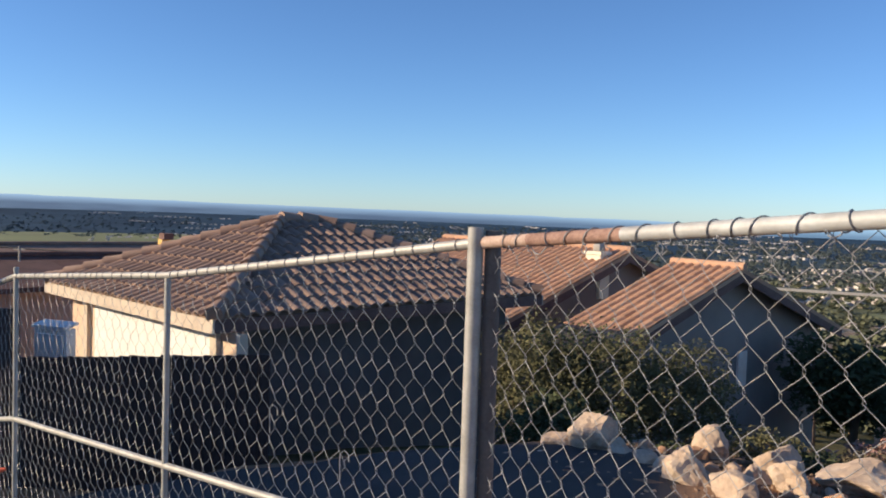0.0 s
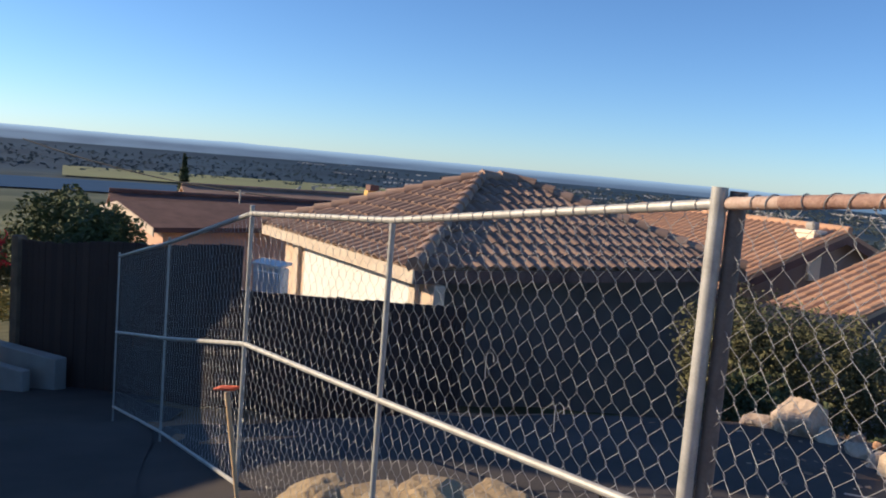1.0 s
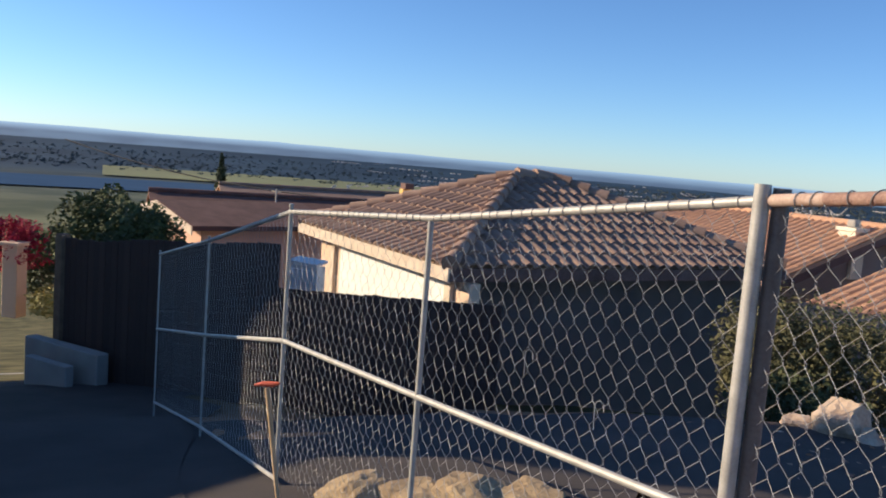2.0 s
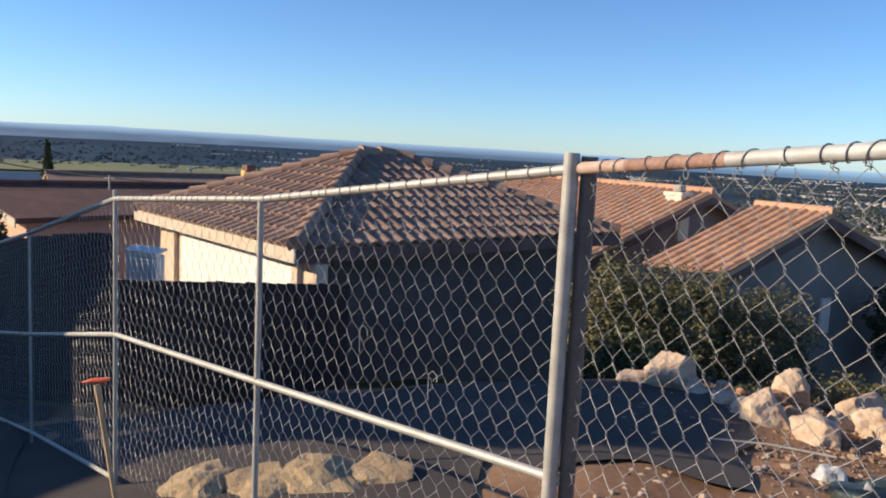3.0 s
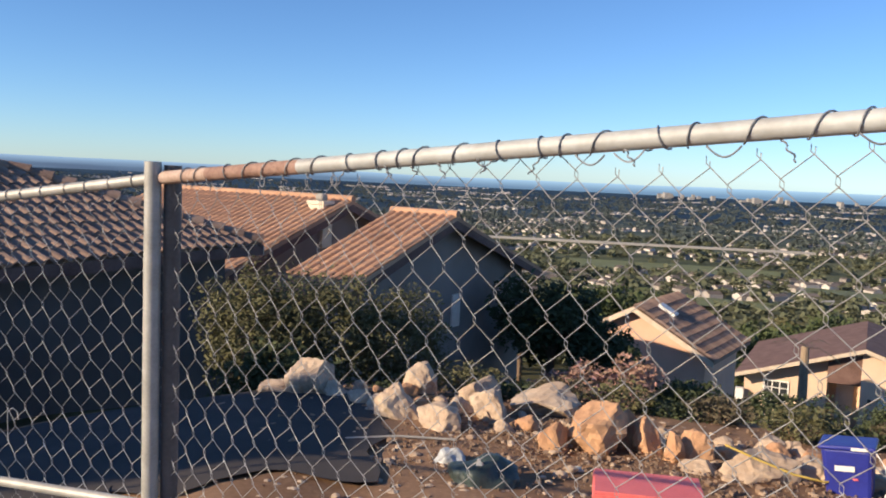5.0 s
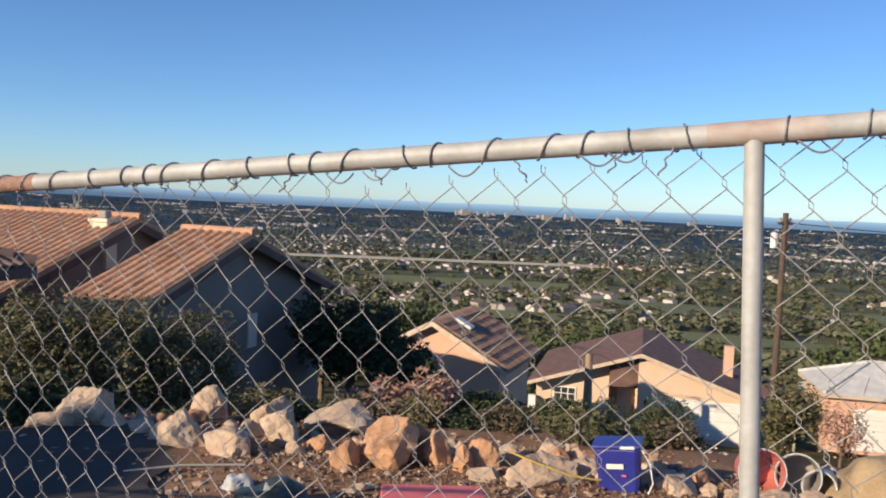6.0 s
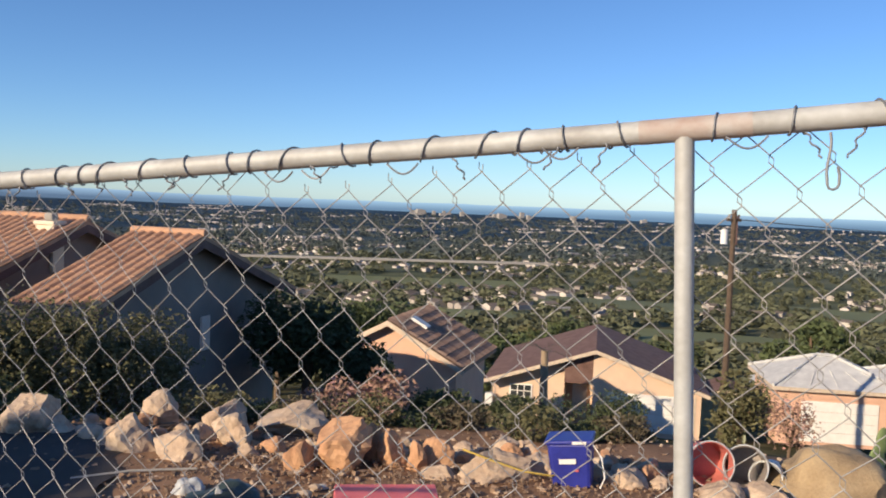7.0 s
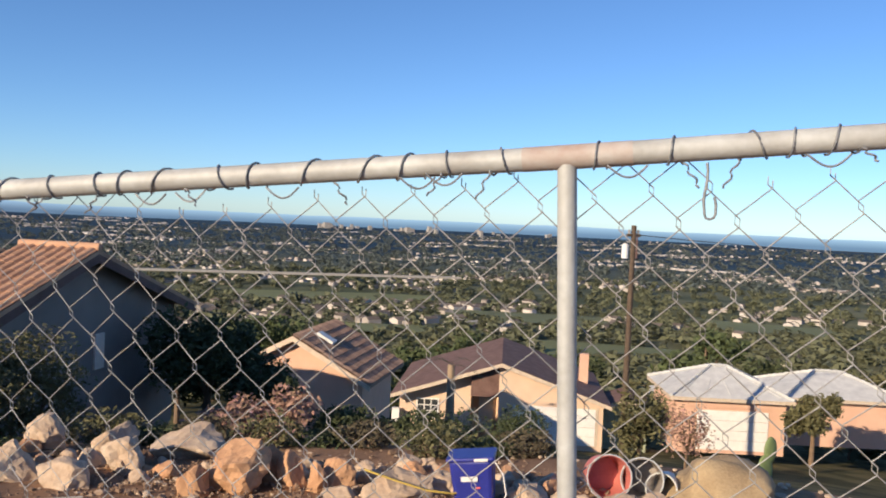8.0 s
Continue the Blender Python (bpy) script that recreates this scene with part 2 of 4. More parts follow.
# ---- tiled houses ----
def axes(yaw):
    a = radians(yaw)
    return Matrix.Rotation(a, 4, "Z")


TILE_MESHES = {}


def tile_mesh(material, w, l):
    key = (material.name, w, l)
    if key not in TILE_MESHES:
        bm = bmesh.new()
        prof = [(-0.5, 0.0), (-0.36, 0.06), (-0.2, 0.2), (0.0, 0.26), (0.2, 0.2), (0.36, 0.06), (0.5, 0.0)]
        rows = []
        step = 0.034 if material is TILE_B else 0.015
        for yy, lift in ((0.0, step), (l * 1.12, 0.0)):
            rows.append([bm.verts.new((px * w, yy, pz * w + lift)) for px, pz in prof])
        low = [bm.verts.new((px * w, 0.0, pz * w + step * 0.2)) for px, pz in prof]
        for k in range(len(prof) - 1):
            bm.faces.new((rows[0][k], rows[0][k + 1], rows[1][k + 1], rows[1][k]))
            bm.faces.new((low[k], low[k + 1], rows[0][k + 1], rows[0][k]))
        me = bpy.data.meshes.new("tile")
        bm.to_mesh(me)
        bm.free()
        me.materials.append(material)
        TILE_MESHES[key] = me
    return TILE_MESHES[key]


def tiled_slope(roof, corner, along, up, length, height, material, w=0.25, l=0.36, taper=None):
    """Rows of barrel tiles on a slope: corner at the eave, the eave's way, the way up the slope."""
    along, up = Vector(along).normalized(), Vector(up).normalized()
    n = along.cross(up)
    me = tile_mesh(material, w, l)
    cols, rows = int(length / w), int(height / l)
    w2, l2 = length / cols, height / rows
    k = 0
    rest = bmesh.new()
    for j in range(rows):
        for i in range(cols):
            if taper and not (j + 0.4) * l2 * taper[0] < (i + 0.5) * w2 < taper[1] - (j + 0.4) * l2 * taper[0]:
                continue
            c = Vector(corner) + along * (i + 0.5) * w2 + up * j * l2
            tilt = random.uniform(-0.012, 0.012)
            m = Matrix((along, up, n)).transposed().to_4x4()
            m = Matrix.Translation(c + n * random.uniform(0, 0.008)) @ m @ Matrix.Rotation(tilt, 4, "Z") @ Matrix.Diagonal((w2 / w, l2 / l, 1, 1))
            if k < 300:
                t = new("tile", me)
                t.parent = roof
                t.matrix_basis = m
            else:
                tmp = me.copy()
                tmp.transform(m)
                rest.from_mesh(tmp)
                bpy.data.meshes.remove(tmp)
            k += 1
    if rest.verts:
        tagged(part("roof_tiles", rest, material, roof), kind="stuff")
    else:
        rest.free()


def gable_house(name, origin, yaw, length, half, wall_h, pitch, wall_m, roof_m, label, tiles=True, over=0.45, base=-1.5):
    """A house with its ridge along local x (ridge end at x=0, running to -length); local -y is the lower front.
    origin: the end of the ridge above the gable wall."""
    rise = half * math.tan(radians(pitch))
    h = empty(name, Matrix.Translation(origin) @ axes(yaw), label, "house")
    ze = -rise
    wi = half - over
    bm = bmesh.new()
    prism(bm, [(-over, -wi, ze - wall_h), (-over, wi, ze - wall_h), (-over, wi, -wi * math.tan(radians(pitch)) - 0.12), (-over, 0, -0.12), (-over, -wi, -wi * math.tan(radians(pitch)) - 0.12)], (-(length - 2 * over), 0, 0))
    part("wall", bm, wall_m, h)
    cp, sp = math.cos(radians(pitch)), math.sin(radians(pitch))
    sl = half / cp
    roof = None
    for sgn in (-1, 1):
        bm = bmesh.new()
        prism(bm, [(0, 0, 0), (-length, 0, 0), (-length, sgn * half, -rise), (0, sgn * half, -rise)], (0, 0, -0.1))
        roof = part("roof", bm, roof_m, h)
        if tiles and sgn < 0:
            tiled_slope(roof, (-length, -half - 0.04, -rise + 0.005), (1, 0, 0), (0, cp, sp), length, sl, roof_m)
        bm = bmesh.new()
        prism(bm, [(0.0, 0, -0.1), (0.0, sgn * half, -rise - 0.1), (0.0, sgn * half, -rise - 0.3), (0.0, 0, -0.3)], (-0.04, 0, 0))
        part("bargeboard", bm, FASCIA if wall_m is STUC_C else TILE_D, h)
    bm = bmesh.new()
    tube(bm, [(-length, 0, 0.05), (0.02, 0, 0.05)], 0.1, 8)
    part("ridge_cap", bm, roof_m, h, smooth=True)
    return h


house_r = gable_house("house", (2.105, 19.80, 0.42), -36, 2.0, 5.0, 3.4, 18.5, STUC_G, TILE, "grey stucco house end with orange clay tile gable roof")
house_m = gable_house("house", (-0.573, 22.56, 0.60), -36, 8.0, 5.0, 3.4, 19.5, STUC_G, TILE, "stucco house with orange clay tiles and white chimney")


def slab_part(name, parent, x0, x1, y0, y1, z0, z1, material, label="", bevel=0.0):
    return part(name, box(bmesh.new(), x0, x1, y0, y1, z0, z1, bevel), material, parent, label)


def window(parent, x0, x1, z0, z1, y, bars=2, frame_m=None):
    """A framed window set on a wall that faces local -y."""
    frame_m = frame_m or WHITE
    w = slab_part("window", parent, x0, x1, y - 0.02, y + 0.05, z0, z1, GLASS)
    t = 0.07
    for a, b, c, d in ((x0 - t, x0, z0 - t, z1 + t), (x1, x1 + t, z0 - t, z1 + t), (x0, x1, z0 - t, z0), (x0, x1, z1, z1 + t)):
        slab_part("window_frame", w, a, b, y - 0.06, y + 0.03, c, d, frame_m)
    for k in range(1, bars + 1):
        x = x0 + (x1 - x0) * k / (bars + 1)
        slab_part("glazing_bar", w, x - 0.025, x + 0.025, y - 0.05, y - 0.021, z0, z1, frame_m)
    for k in range(1, bars + 1):
        z = z0 + (z1 - z0) * k / (bars + 1)
        slab_part("glazing_bar", w, x0, x1, y - 0.052, y - 0.022, z - 0.02, z + 0.02, frame_m)
    return w


def garage_door(parent, x0, x1, z0, z1, y, material):
    d = new("garage_door")
    d.parent = parent
    n = 4
    for k in range(n):
        a, b = z0 + (z1 - z0) * k / n, z0 + (z1 - z0) * (k + 1) / n
        part("panel", box(bmesh.new(), x0, x1, y - 0.05, y + 0.02, a + 0.008, b - 0.008, 0.01), material, d)
    return d


def hip_house(name, origin, yaw, w, d, wall_h, pitch, wall_m, roof_m, label, over=0.45, tiles=False, cap_r=0.09, end_m=None):
    """Local x along the front eave from 0 (right corner) to -w, y away; z=0 at the eave; hips all round."""
    h = empty(name, Matrix.Translation(origin) @ axes(yaw), label, "house")
    tp = math.tan(radians(pitch))
    k = min(w, d) / 2
    za = k * tp
    A1 = Vector((-w / 2, k, za))
    A2 = Vector((-w / 2, d - k, za)) if d > w else Vector((-w / 2 + (w - d) / 2, k, za))
    if d <= w:
        A1 = Vector((-w / 2 - (w - d) / 2, k, za))
    c = [Vector((0, 0, 0)), Vector((-w, 0, 0)), Vector((-w, d, 0)), Vector((0, d, 0))]
    if d > w:
        planes = [([c[1], c[0], A1], c[1], (1, 0, 0), (0, 1, 0), w), ([c[0], c[3], A2, A1], c[0], (0, 1, 0), (-1, 0, 0), d),
                  ([c[3], c[2], A2], c[3], (-1, 0, 0), (0, -1, 0), w), ([c[2], c[1], A1, A2], c[2], (0, -1, 0), (1, 0, 0), d)]
        hips = [(c[0], A1), (c[1], A1), (c[2], A2), (c[3], A2), (A1, A2)]
    else:
        planes = [([c[1], c[0], A2, A1], c[1], (1, 0, 0), (0, 1, 0), w), ([c[0], c[3], A2], c[0], (0, 1, 0), (-1, 0, 0), d),
                  ([c[3], c[2], A1, A2], c[3], (-1, 0, 0), (0, -1, 0), w), ([c[2], c[1], A1], c[2], (0, -1, 0), (1, 0, 0), d)]
        hips = [(c[0], A2), (c[1], A1), (c[2], A1), (c[3], A2), (A1, A2)]
    cp, sp = math.cos(radians(pitch)), math.sin(radians(pitch))
    for i, (poly, cor, al, inw, ln) in enumerate(planes):
        bm = bmesh.new()
        prism(bm, [p for p in poly], (0, 0, -0.09))
        roof = part("roof", bm, roof_m, h)
        if tiles and i < 2:
            up = Vector(inw) * cp + Vector((0, 0, sp))
            tiled_slope(roof, Vector(cor) - Vector(inw) * 0.04, al, up, ln, k / cp, roof_m, taper=(cp, ln, k))
    for a, b in hips:
        n = max(2, int((b - a).length / 0.38))
        for j in range(n):
            p, q = a + (b - a) * (j / n), a + (b - a) * min(1, (j + 1.12) / n)
            part("hip_tile", tube(bmesh.new(), [p + Vector((0, 0, 0.07)), q + Vector((0, 0, 0.045))], [cap_r * 1.1, cap_r * 0.85], 8), roof_m, h, smooth=True)
    bm = bmesh.new()
    box(bm, -w + over, -over, over, d - over, -wall_h, -0.05)
    part("wall", bm, wall_m, h)
    for i, (x0, x1, y0, y1) in enumerate(((-w - 0.03, 0.03, -0.03, 0.0), (-w - 0.03, 0.03, d, d + 0.03), (0.0, 0.03, 0.0, d), (-w - 0.03, -w, 0.0, d))):
        slab_part("fascia", h, x0, x1, y0, y1, -0.2, 0.0, FASCIA if i < 2 else end_m or FASCIA)
    return h


# cream house with hipped roof: bright front wall, side wall coloured dark for its shade
house_l = hip_house("house", (-5.816, 9.755, -0.08), -30.8, 6.44, 7.3, 3.0, 22.3, STUC_SHADE, TILE_B, "hip-roofed stucco house with brown barrel tiles", 0.5, True, 0.125, TILE_D)
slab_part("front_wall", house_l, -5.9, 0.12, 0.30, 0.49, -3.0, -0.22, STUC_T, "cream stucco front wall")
slab_part("garage_panel", house_l, -4.75, -0.45, 0.26, 0.30, -3.0, -0.30, WHITE, "white painted panel")
for x in (-5.1, -0.4):
    slab_part("trim_post", house_l, x - 0.09, x + 0.09, 0.22, 0.30, -3.0, -0.2, FASCIA)
slab_part("gutter_pipe", house_l, 0.3, 0.55, 0.2, 0.24, -0.62, -0.57, WHITE)
chimney_y = empty("chimney", Matrix.Translation((-9.55, 14.26, -0.4)) @ axes(-31), "yellow plastered chimney with dark cap on a tiled roof", "chimney")
slab_part("shaft", chimney_y, -0.09, 0.09, -0.09, 0.09, 0, 1.2, mat("yellow_plaster", (0.75, 0.5, 0.16), (0.6, 0.38, 0.12), 0.9))
slab_part("cap", chimney_y, -0.02, 0.2, -0.1, 0.1, 1.2, 1.32, TILE_D)
chimney_m = empty("chimney", Matrix.Translation((-1.45, 22.4, -0.1)) @ axes(-36), "white plastered chimney on an orange tile roof", "chimney")
slab_part("shaft", chimney_m, -0.27, 0.27, -0.2, 0.2, -0.6, 0.66, STUC_C, "", 0.02)
slab_part("crown", chimney_m, -0.31, 0.31, -0.24, 0.24, 0.58, 0.68, STUC_C, "", 0.02)
slab_part("pot", chimney_m, -0.1, 0.16, -0.12, 0.12, 0.68, 0.88, CONC, "", 0.05)
# small window on the grey gable wall, its light painted as pale peach
slab_part("window", house_r, -0.47, -0.40, 0.60, 0.98, -2.90, -2.05, mat("window_light_peach", (0.9, 0.72, 0.6), (0.8, 0.6, 0.5), 0.9), "pale peach panel painted as light in a small window")


# ---- dark board fence and left edge ----
boards = empty("board_fence", Matrix.Identity(4), "dark brown wooden board fence in shade behind the chain-link", "fence")
bd = bmesh.new()
box(bd, -0.068, 0.068, -0.012, 0.012, 0, 1.0, 0.006)
board_me = bpy.data.meshes.new("board")
bd.to_mesh(board_me)
bd.free()
board_me.materials.append(WOODD)
x = -11.9
while x < -4.05:
    top = -0.27 + 0.10 * (x + 11.9) + 0.02 * math.sin(x * 3) if x < -7.45 else -0.41 + (x + 7.2) * 0.085
    foot = ground_z(x, 7.9) - 0.2
    b = new("board", board_me)
    b.parent = boards
    b.matrix_basis = Matrix.Translation((x, 7.9 + random.uniform(-0.008, 0.008), foot)) @ Matrix.Diagonal((1, 1, top - foot + random.uniform(-0.01, 0.01), 1))
    x += 0.142
for z in (-0.5, -1.5):
    slab_part("fence_rail", boards, -11.9, -4.1, 7.93, 7.98, z - 0.05, z + 0.05, WOODD)
slab_part("end_post", boards, -12.13, -11.97, 7.82, 7.98, -2.6, -0.2, WOODP, "reddish brown sunlit end post")

# unseen house blocks on the camera's side, off left, added to shade the yard
shade_caster = empty("house", Matrix.Translation((-13.0, 0.44, 0)), "unseen stucco blocks added to shade road and yard", "house")
slab_part("side_wall", shade_caster, -8, 0, -9.0, 0.45, -4, 2.75, STUC_T)
slab_part("side_roof", shade_caster, -8.2, 0.0, -9.0, 0.45, 2.75, 2.9, TILE_D)
slab_part("tower_wall", shade_caster, -8, 0, 0.46, 1.9, -4, 4.35, STUC_T)
# deep eave slab, placed to carry the shade out to the driveway
slab_part("tower_roof", shade_caster, -8.2, 0.0, -0.29, 1.92, 4.35, 4.95, TILE_D)
slab_part("wall", shade_caster, -8, -0.2, 1.92, 5.4, -4, 3.8, STUC_T)
slab_part("roof", shade_caster, -8.2, -0.1, 1.93, 5.5, 3.8, 4.0, TILE_D)



# ---- foliage ----
def leaves(bm, centre, radii, count, size, seed, shell=0.55):
    rnd = random.Random(seed)
    for _ in range(count):
        while True:
            p = Vector((rnd.uniform(-1, 1), rnd.uniform(-1, 1), rnd.uniform(-1, 1)))
            if shell * shell < p.length_squared < 1:
                break
        lump = 0.78 + 0.5 * noise.noise(p * 1.9 + Vector((seed, 0, 0)))
        q = Vector(centre) + Vector((p.x * radii[0], p.y * radii[1], p.z * radii[2])) * lump
        a = Vector((rnd.gauss(0, 1), rnd.gauss(0, 1), rnd.gauss(0, 0.6))).normalized()
        b = a.cross(Vector((rnd.gauss(0, 1), rnd.gauss(0, 1), rnd.gauss(0, 1)))).normalized()
        s = size * rnd.uniform(0.6, 1.4)
        bm.faces.new([bm.verts.new(v) for v in (q - a * s, q - b * s * 0.4, q + a * s, q + b * s * 0.4)])


def tree(name, at, height, crown, count, size, material, seed, label, trunk_r=0.14, category="tree", clumps=5):
    t = empty(name, Matrix.Translation(at), label, category)
    rnd = random.Random(seed)
    bm = bmesh.new()
    cz = height - crown[2]
    tube(bm, [(0, 0, -0.5), (0.05, 0.03, cz * 0.5), (0.12, -0.05, cz), (0.1, 0.0, cz + crown[2] * 0.4)], [trunk_r, trunk_r * 0.8, trunk_r * 0.6, trunk_r * 0.25], 8)
    spots = []
    for i in range(clumps):
        a = i * 2.4 + rnd.uniform(0, 1)
        f = rnd.uniform(0.35, 0.75)
        c = Vector((math.cos(a) * crown[0] * f, math.sin(a) * crown[1] * f, cz + crown[2] * rnd.uniform(-0.35, 0.5)))
        spots.append(c)
        tube(bm, [(0.08, 0, cz * 0.7), c * 0.55 + Vector((0, 0, cz * 0.4)), c], [trunk_r * 0.5, trunk_r * 0.3, trunk_r * 0.1], 5)
    part("trunk", bm, WOODP, t)
    bm = bmesh.new()
    for i, c in enumerate(spots):
        leaves(bm, c, [r * rnd.uniform(0.5, 0.7) for r in crown], count // clumps, size, seed * 7 + i, 0.3)
    part("crown", bm, material, t)
    return t


def shrub(at, radii, count, size, material, seed, label):
    t = empty("shrub", Matrix.Translation(at), label, "shrub")
    for k in range(5):
        a = k * 1.3 + seed
        part("stem", tube(bmesh.new(), [(0, 0, -0.3), (math.cos(a) * radii[0] * 0.2, math.sin(a) * radii[1] * 0.2, radii[2] * 0.4), (math.cos(a) * radii[0] * 0.4, math.sin(a) * radii[1] * 0.4, radii[2] * 0.9)], [0.03, 0.02, 0.01], 5), WOODP, t)
    bm = bmesh.new()
    leaves(bm, (0, 0, radii[2] * 0.9), radii, count, size, seed, 0.45)
    part("leaves", bm, material, t)
    return t


def on(x, y, dz=0.0):
    return (x, y, ground_z(x, y) + dz)


LEAF_G = mat("green_tree_leaf", (0.10, 0.13, 0.045), (0.045, 0.06, 0.022), 0.8, 3, 20, 0, pieces="island")
LEAF_P = mat("pink_blossom_leaf", (0.55, 0.3, 0.27), (0.16, 0.13, 0.06), 0.8, 3, 20, 0, pieces="island")
LEAF_R = mat("red_bougainvillea", (0.5, 0.03, 0.07), (0.25, 0.015, 0.035), 0.8, 3, 20, 0, pieces="island")
GRASS = mat("dry_grass_blade", (0.42, 0.36, 0.16), (0.18, 0.19, 0.07), 0.9, 3, 20, 0, pieces="island")
shrub((-1.5, 11.2, -1.8), (1.0, 0.9, 1.05), 11000, 0.034, LEAF_O, 1, "olive green shrub against a stucco house")
shrub((-0.5, 11.4, -1.85), (1.2, 0.9, 1.1), 13000, 0.034, LEAF_O, 2, "large olive shrub with sunlit tips")
shrub((0.55, 12.2, -2.1), (1.15, 1.0, 1.0), 11000, 0.034, LEAF_O, 3, "olive green shrub below a tiled roof")
shrub((-1.0, 10.2, -1.9), (0.9, 0.6, 0.6), 3000, 0.05, LEAF, 4, "low dark green shrub")
tree("tree", (4.9, 21.5, -5.2), 4.2, (1.6, 1.5, 1.7), 6000, 0.09, LEAF, 5, "dark green leafy tree beside a grey house")
tree("tree", (6.1, 21.0, -5.0), 3.1, (1.2, 1.2, 1.2), 5000, 0.08, LEAF, 6, "dark green tree above boulders")
tree("tree", (5.6, 17.4, -4.1), 1.9, (1.3, 1.2, 0.9), 3500, 0.07, LEAF_P, 7, "blossoming pinkish bush above pale boulders", 0.05, "bush")
tree("tree", (4.2, 17.0, -4.0), 1.5, (0.9, 0.9, 0.7), 2500, 0.06, LEAF_P, 8, "dry pinkish bush beside a stucco wall", 0.05, "bush")
tree("tree", (7.5, 18.0, -4.6), 1.75, (1.0, 0.9, 0.75), 4500, 0.07, LEAF, 9, "dark round tree hiding a peach house", 0.07)
shrub((10.6, 20.8, -5.65), (2.6, 1.4, 0.95), 7000, 0.07, LEAF, 10, "dark green hedge bush")
shrub((9.2, 14.6, -4.18), (1.3, 0.9, 0.55), 7000, 0.045, LEAF, 11, "low dark green bush on the slope")
shrub((5.36, 6.82, -1.3), (0.52, 0.45, 0.46), 11000, 0.018, LEAF, 12, "dense dark green bush behind a blue bucket")
TWIG = mat("dry_brush_leaf", (0.17, 0.135, 0.08), (0.05, 0.043, 0.026), 0.9, 3, 20, 0, pieces="island")
for i in range(11):
    f = i / 10
    x, y = 0.35 + 4.6 * f, 8.35 - 2.5 * f + 0.25 * math.sin(i * 2.1)
    shrub(on(x, y, -0.08), (0.42, 0.34, 0.13 + 0.05 * (i % 3)), 1300, 0.024, (LEAF, TWIG, LEAF_O)[i % 3], 400 + i, ("low dark brush behind the boulders", "dry brown brush behind the boulders", "olive brush behind the boulders")[i % 3])
tree("tree", (22.6, 25.2, -9.2), 4.8, (1.4, 1.4, 2.1), 3000, 0.10, LEAF_O, 13, "green leafy tree beside a pole")
tree("tree", (23.6, 23.6, -8.6), 3.6, (1.0, 1.0, 1.5), 1100, 0.08, LEAF_P, 14, "sparse pinkish tree beside a pole", 0.07, "tree", 9)
tree("tree", (38.9, 30.3, -10.6), 3.7, (1.3, 1.3, 1.4), 4500, 0.13, LEAF_O, 15, "greyish green tree beside a pale roof")
tree("tree", (17.0, 56.0, -13.0), 8.0, (5.0, 4.0, 3.0), 8000, 0.2, LEAF_G, 16, "broad dark green tree")
tree("tree", (33.0, 61.5, -16.0), 7.5, (5.0, 4.0, 3.4), 7000, 0.24, LEAF_G, 17, "rounded green tree among houses")
tree("tree", (20.0, 52.0, -14.0), 6.0, (4.0, 4.0, 2.6), 6000, 0.2, LEAF_G, 18, "dark green street tree")
shrub((-13.1, 9.6, -1.45), (1.5, 1.0, 1.15), 8000, 0.055, LEAF_G, 19, "glossy green bush above a dark fence")
shrub((-11.7, 9.2, -1.35), (1.15, 0.8, 0.95), 6000, 0.055, LEAF_G, 20, "green bush above a dark fence")
shrub((-20.6, 12.6, -2.3), (1.2, 1.1, 0.8), 5000, 0.06, LEAF_R, 21, "red flowering bougainvillea beside a pillar")
shrub((-21.5, 14.5, -3.6), (2.2, 1.6, 1.3), 5000, 0.08, LEAF, 22, "dark shrubs across the road")
shrub((-18.0, 12.4, -3.2), (1.6, 0.9, 0.45), 4000, 0.06, GRASS, 23, "dry yellow grass clump on the verge")
cyp = empty("cypress", Matrix.Translation((-42.1, 41.7, -9.0)), "tall dark narrow cypress tree", "tree")
bm = bmesh.new()
for i in range(14):
    f = i / 13
    leaves(bm, (0, 0, 1.0 + 8.1 * f), (0.95 * (1 - f) ** 0.7 + 0.14, 0.95 * (1 - f) ** 0.7 + 0.14, 0.65), 500, 0.13, 60 + i, 0.2)
part("crown", bm, LEAF, cyp)
bm = bmesh.new()
tube(bm, [(0, 0, -3), (0, 0, 8)], [0.2, 0.05], 6)
part("trunk", bm, WOODP, cyp)

# palm in front of the peach house
palm = empty("palm_tree", Matrix.Translation((18.1, 32.9, -8.8)), "tan palm trunk with a sparse feathery crown", "tree")
bm = bmesh.new()
tube(bm, [(0, 0, -1), (0.02, 0, 1.5), (0, 0.03, 3.6)], [0.22, 0.2, 0.16], 10)
part("trunk", bm, mat("palm_bark", (0.42, 0.32, 0.22), (0.25, 0.18, 0.12), 0.95, 3, 30, 0.6), palm)
bm = bmesh.new()
for i in range(7):
    a = i * 2.399
    lift = 0.2 + 0.9 * ((i * 7) % 5) / 5
    pts = [Vector((math.cos(a) * d, math.sin(a) * d, 3.6 + lift * d - 0.42 * d * d)) for d in (0, 0.5, 1.0, 1.5)]
    for p, q in zip(pts, pts[1:]):
        for j in range(5):
            c = p.lerp(q, j / 5)
            for sgn in (-1, 1):
                side = Vector((-math.sin(a), math.cos(a), -0.4)) * 0.22 * sgn
                bm.faces.new([bm.verts.new(v) for v in (c, c + Vector((0.03, 0.03, 0.0)), c + side + (q - p) * 0.3)])
part("fronds", bm, LEAF_G, palm)

# ---- houses down the slope ----
BLACK_M = mat("black_metal", (0.03, 0.03, 0.03), (0.02, 0.02, 0.02), 0.5)

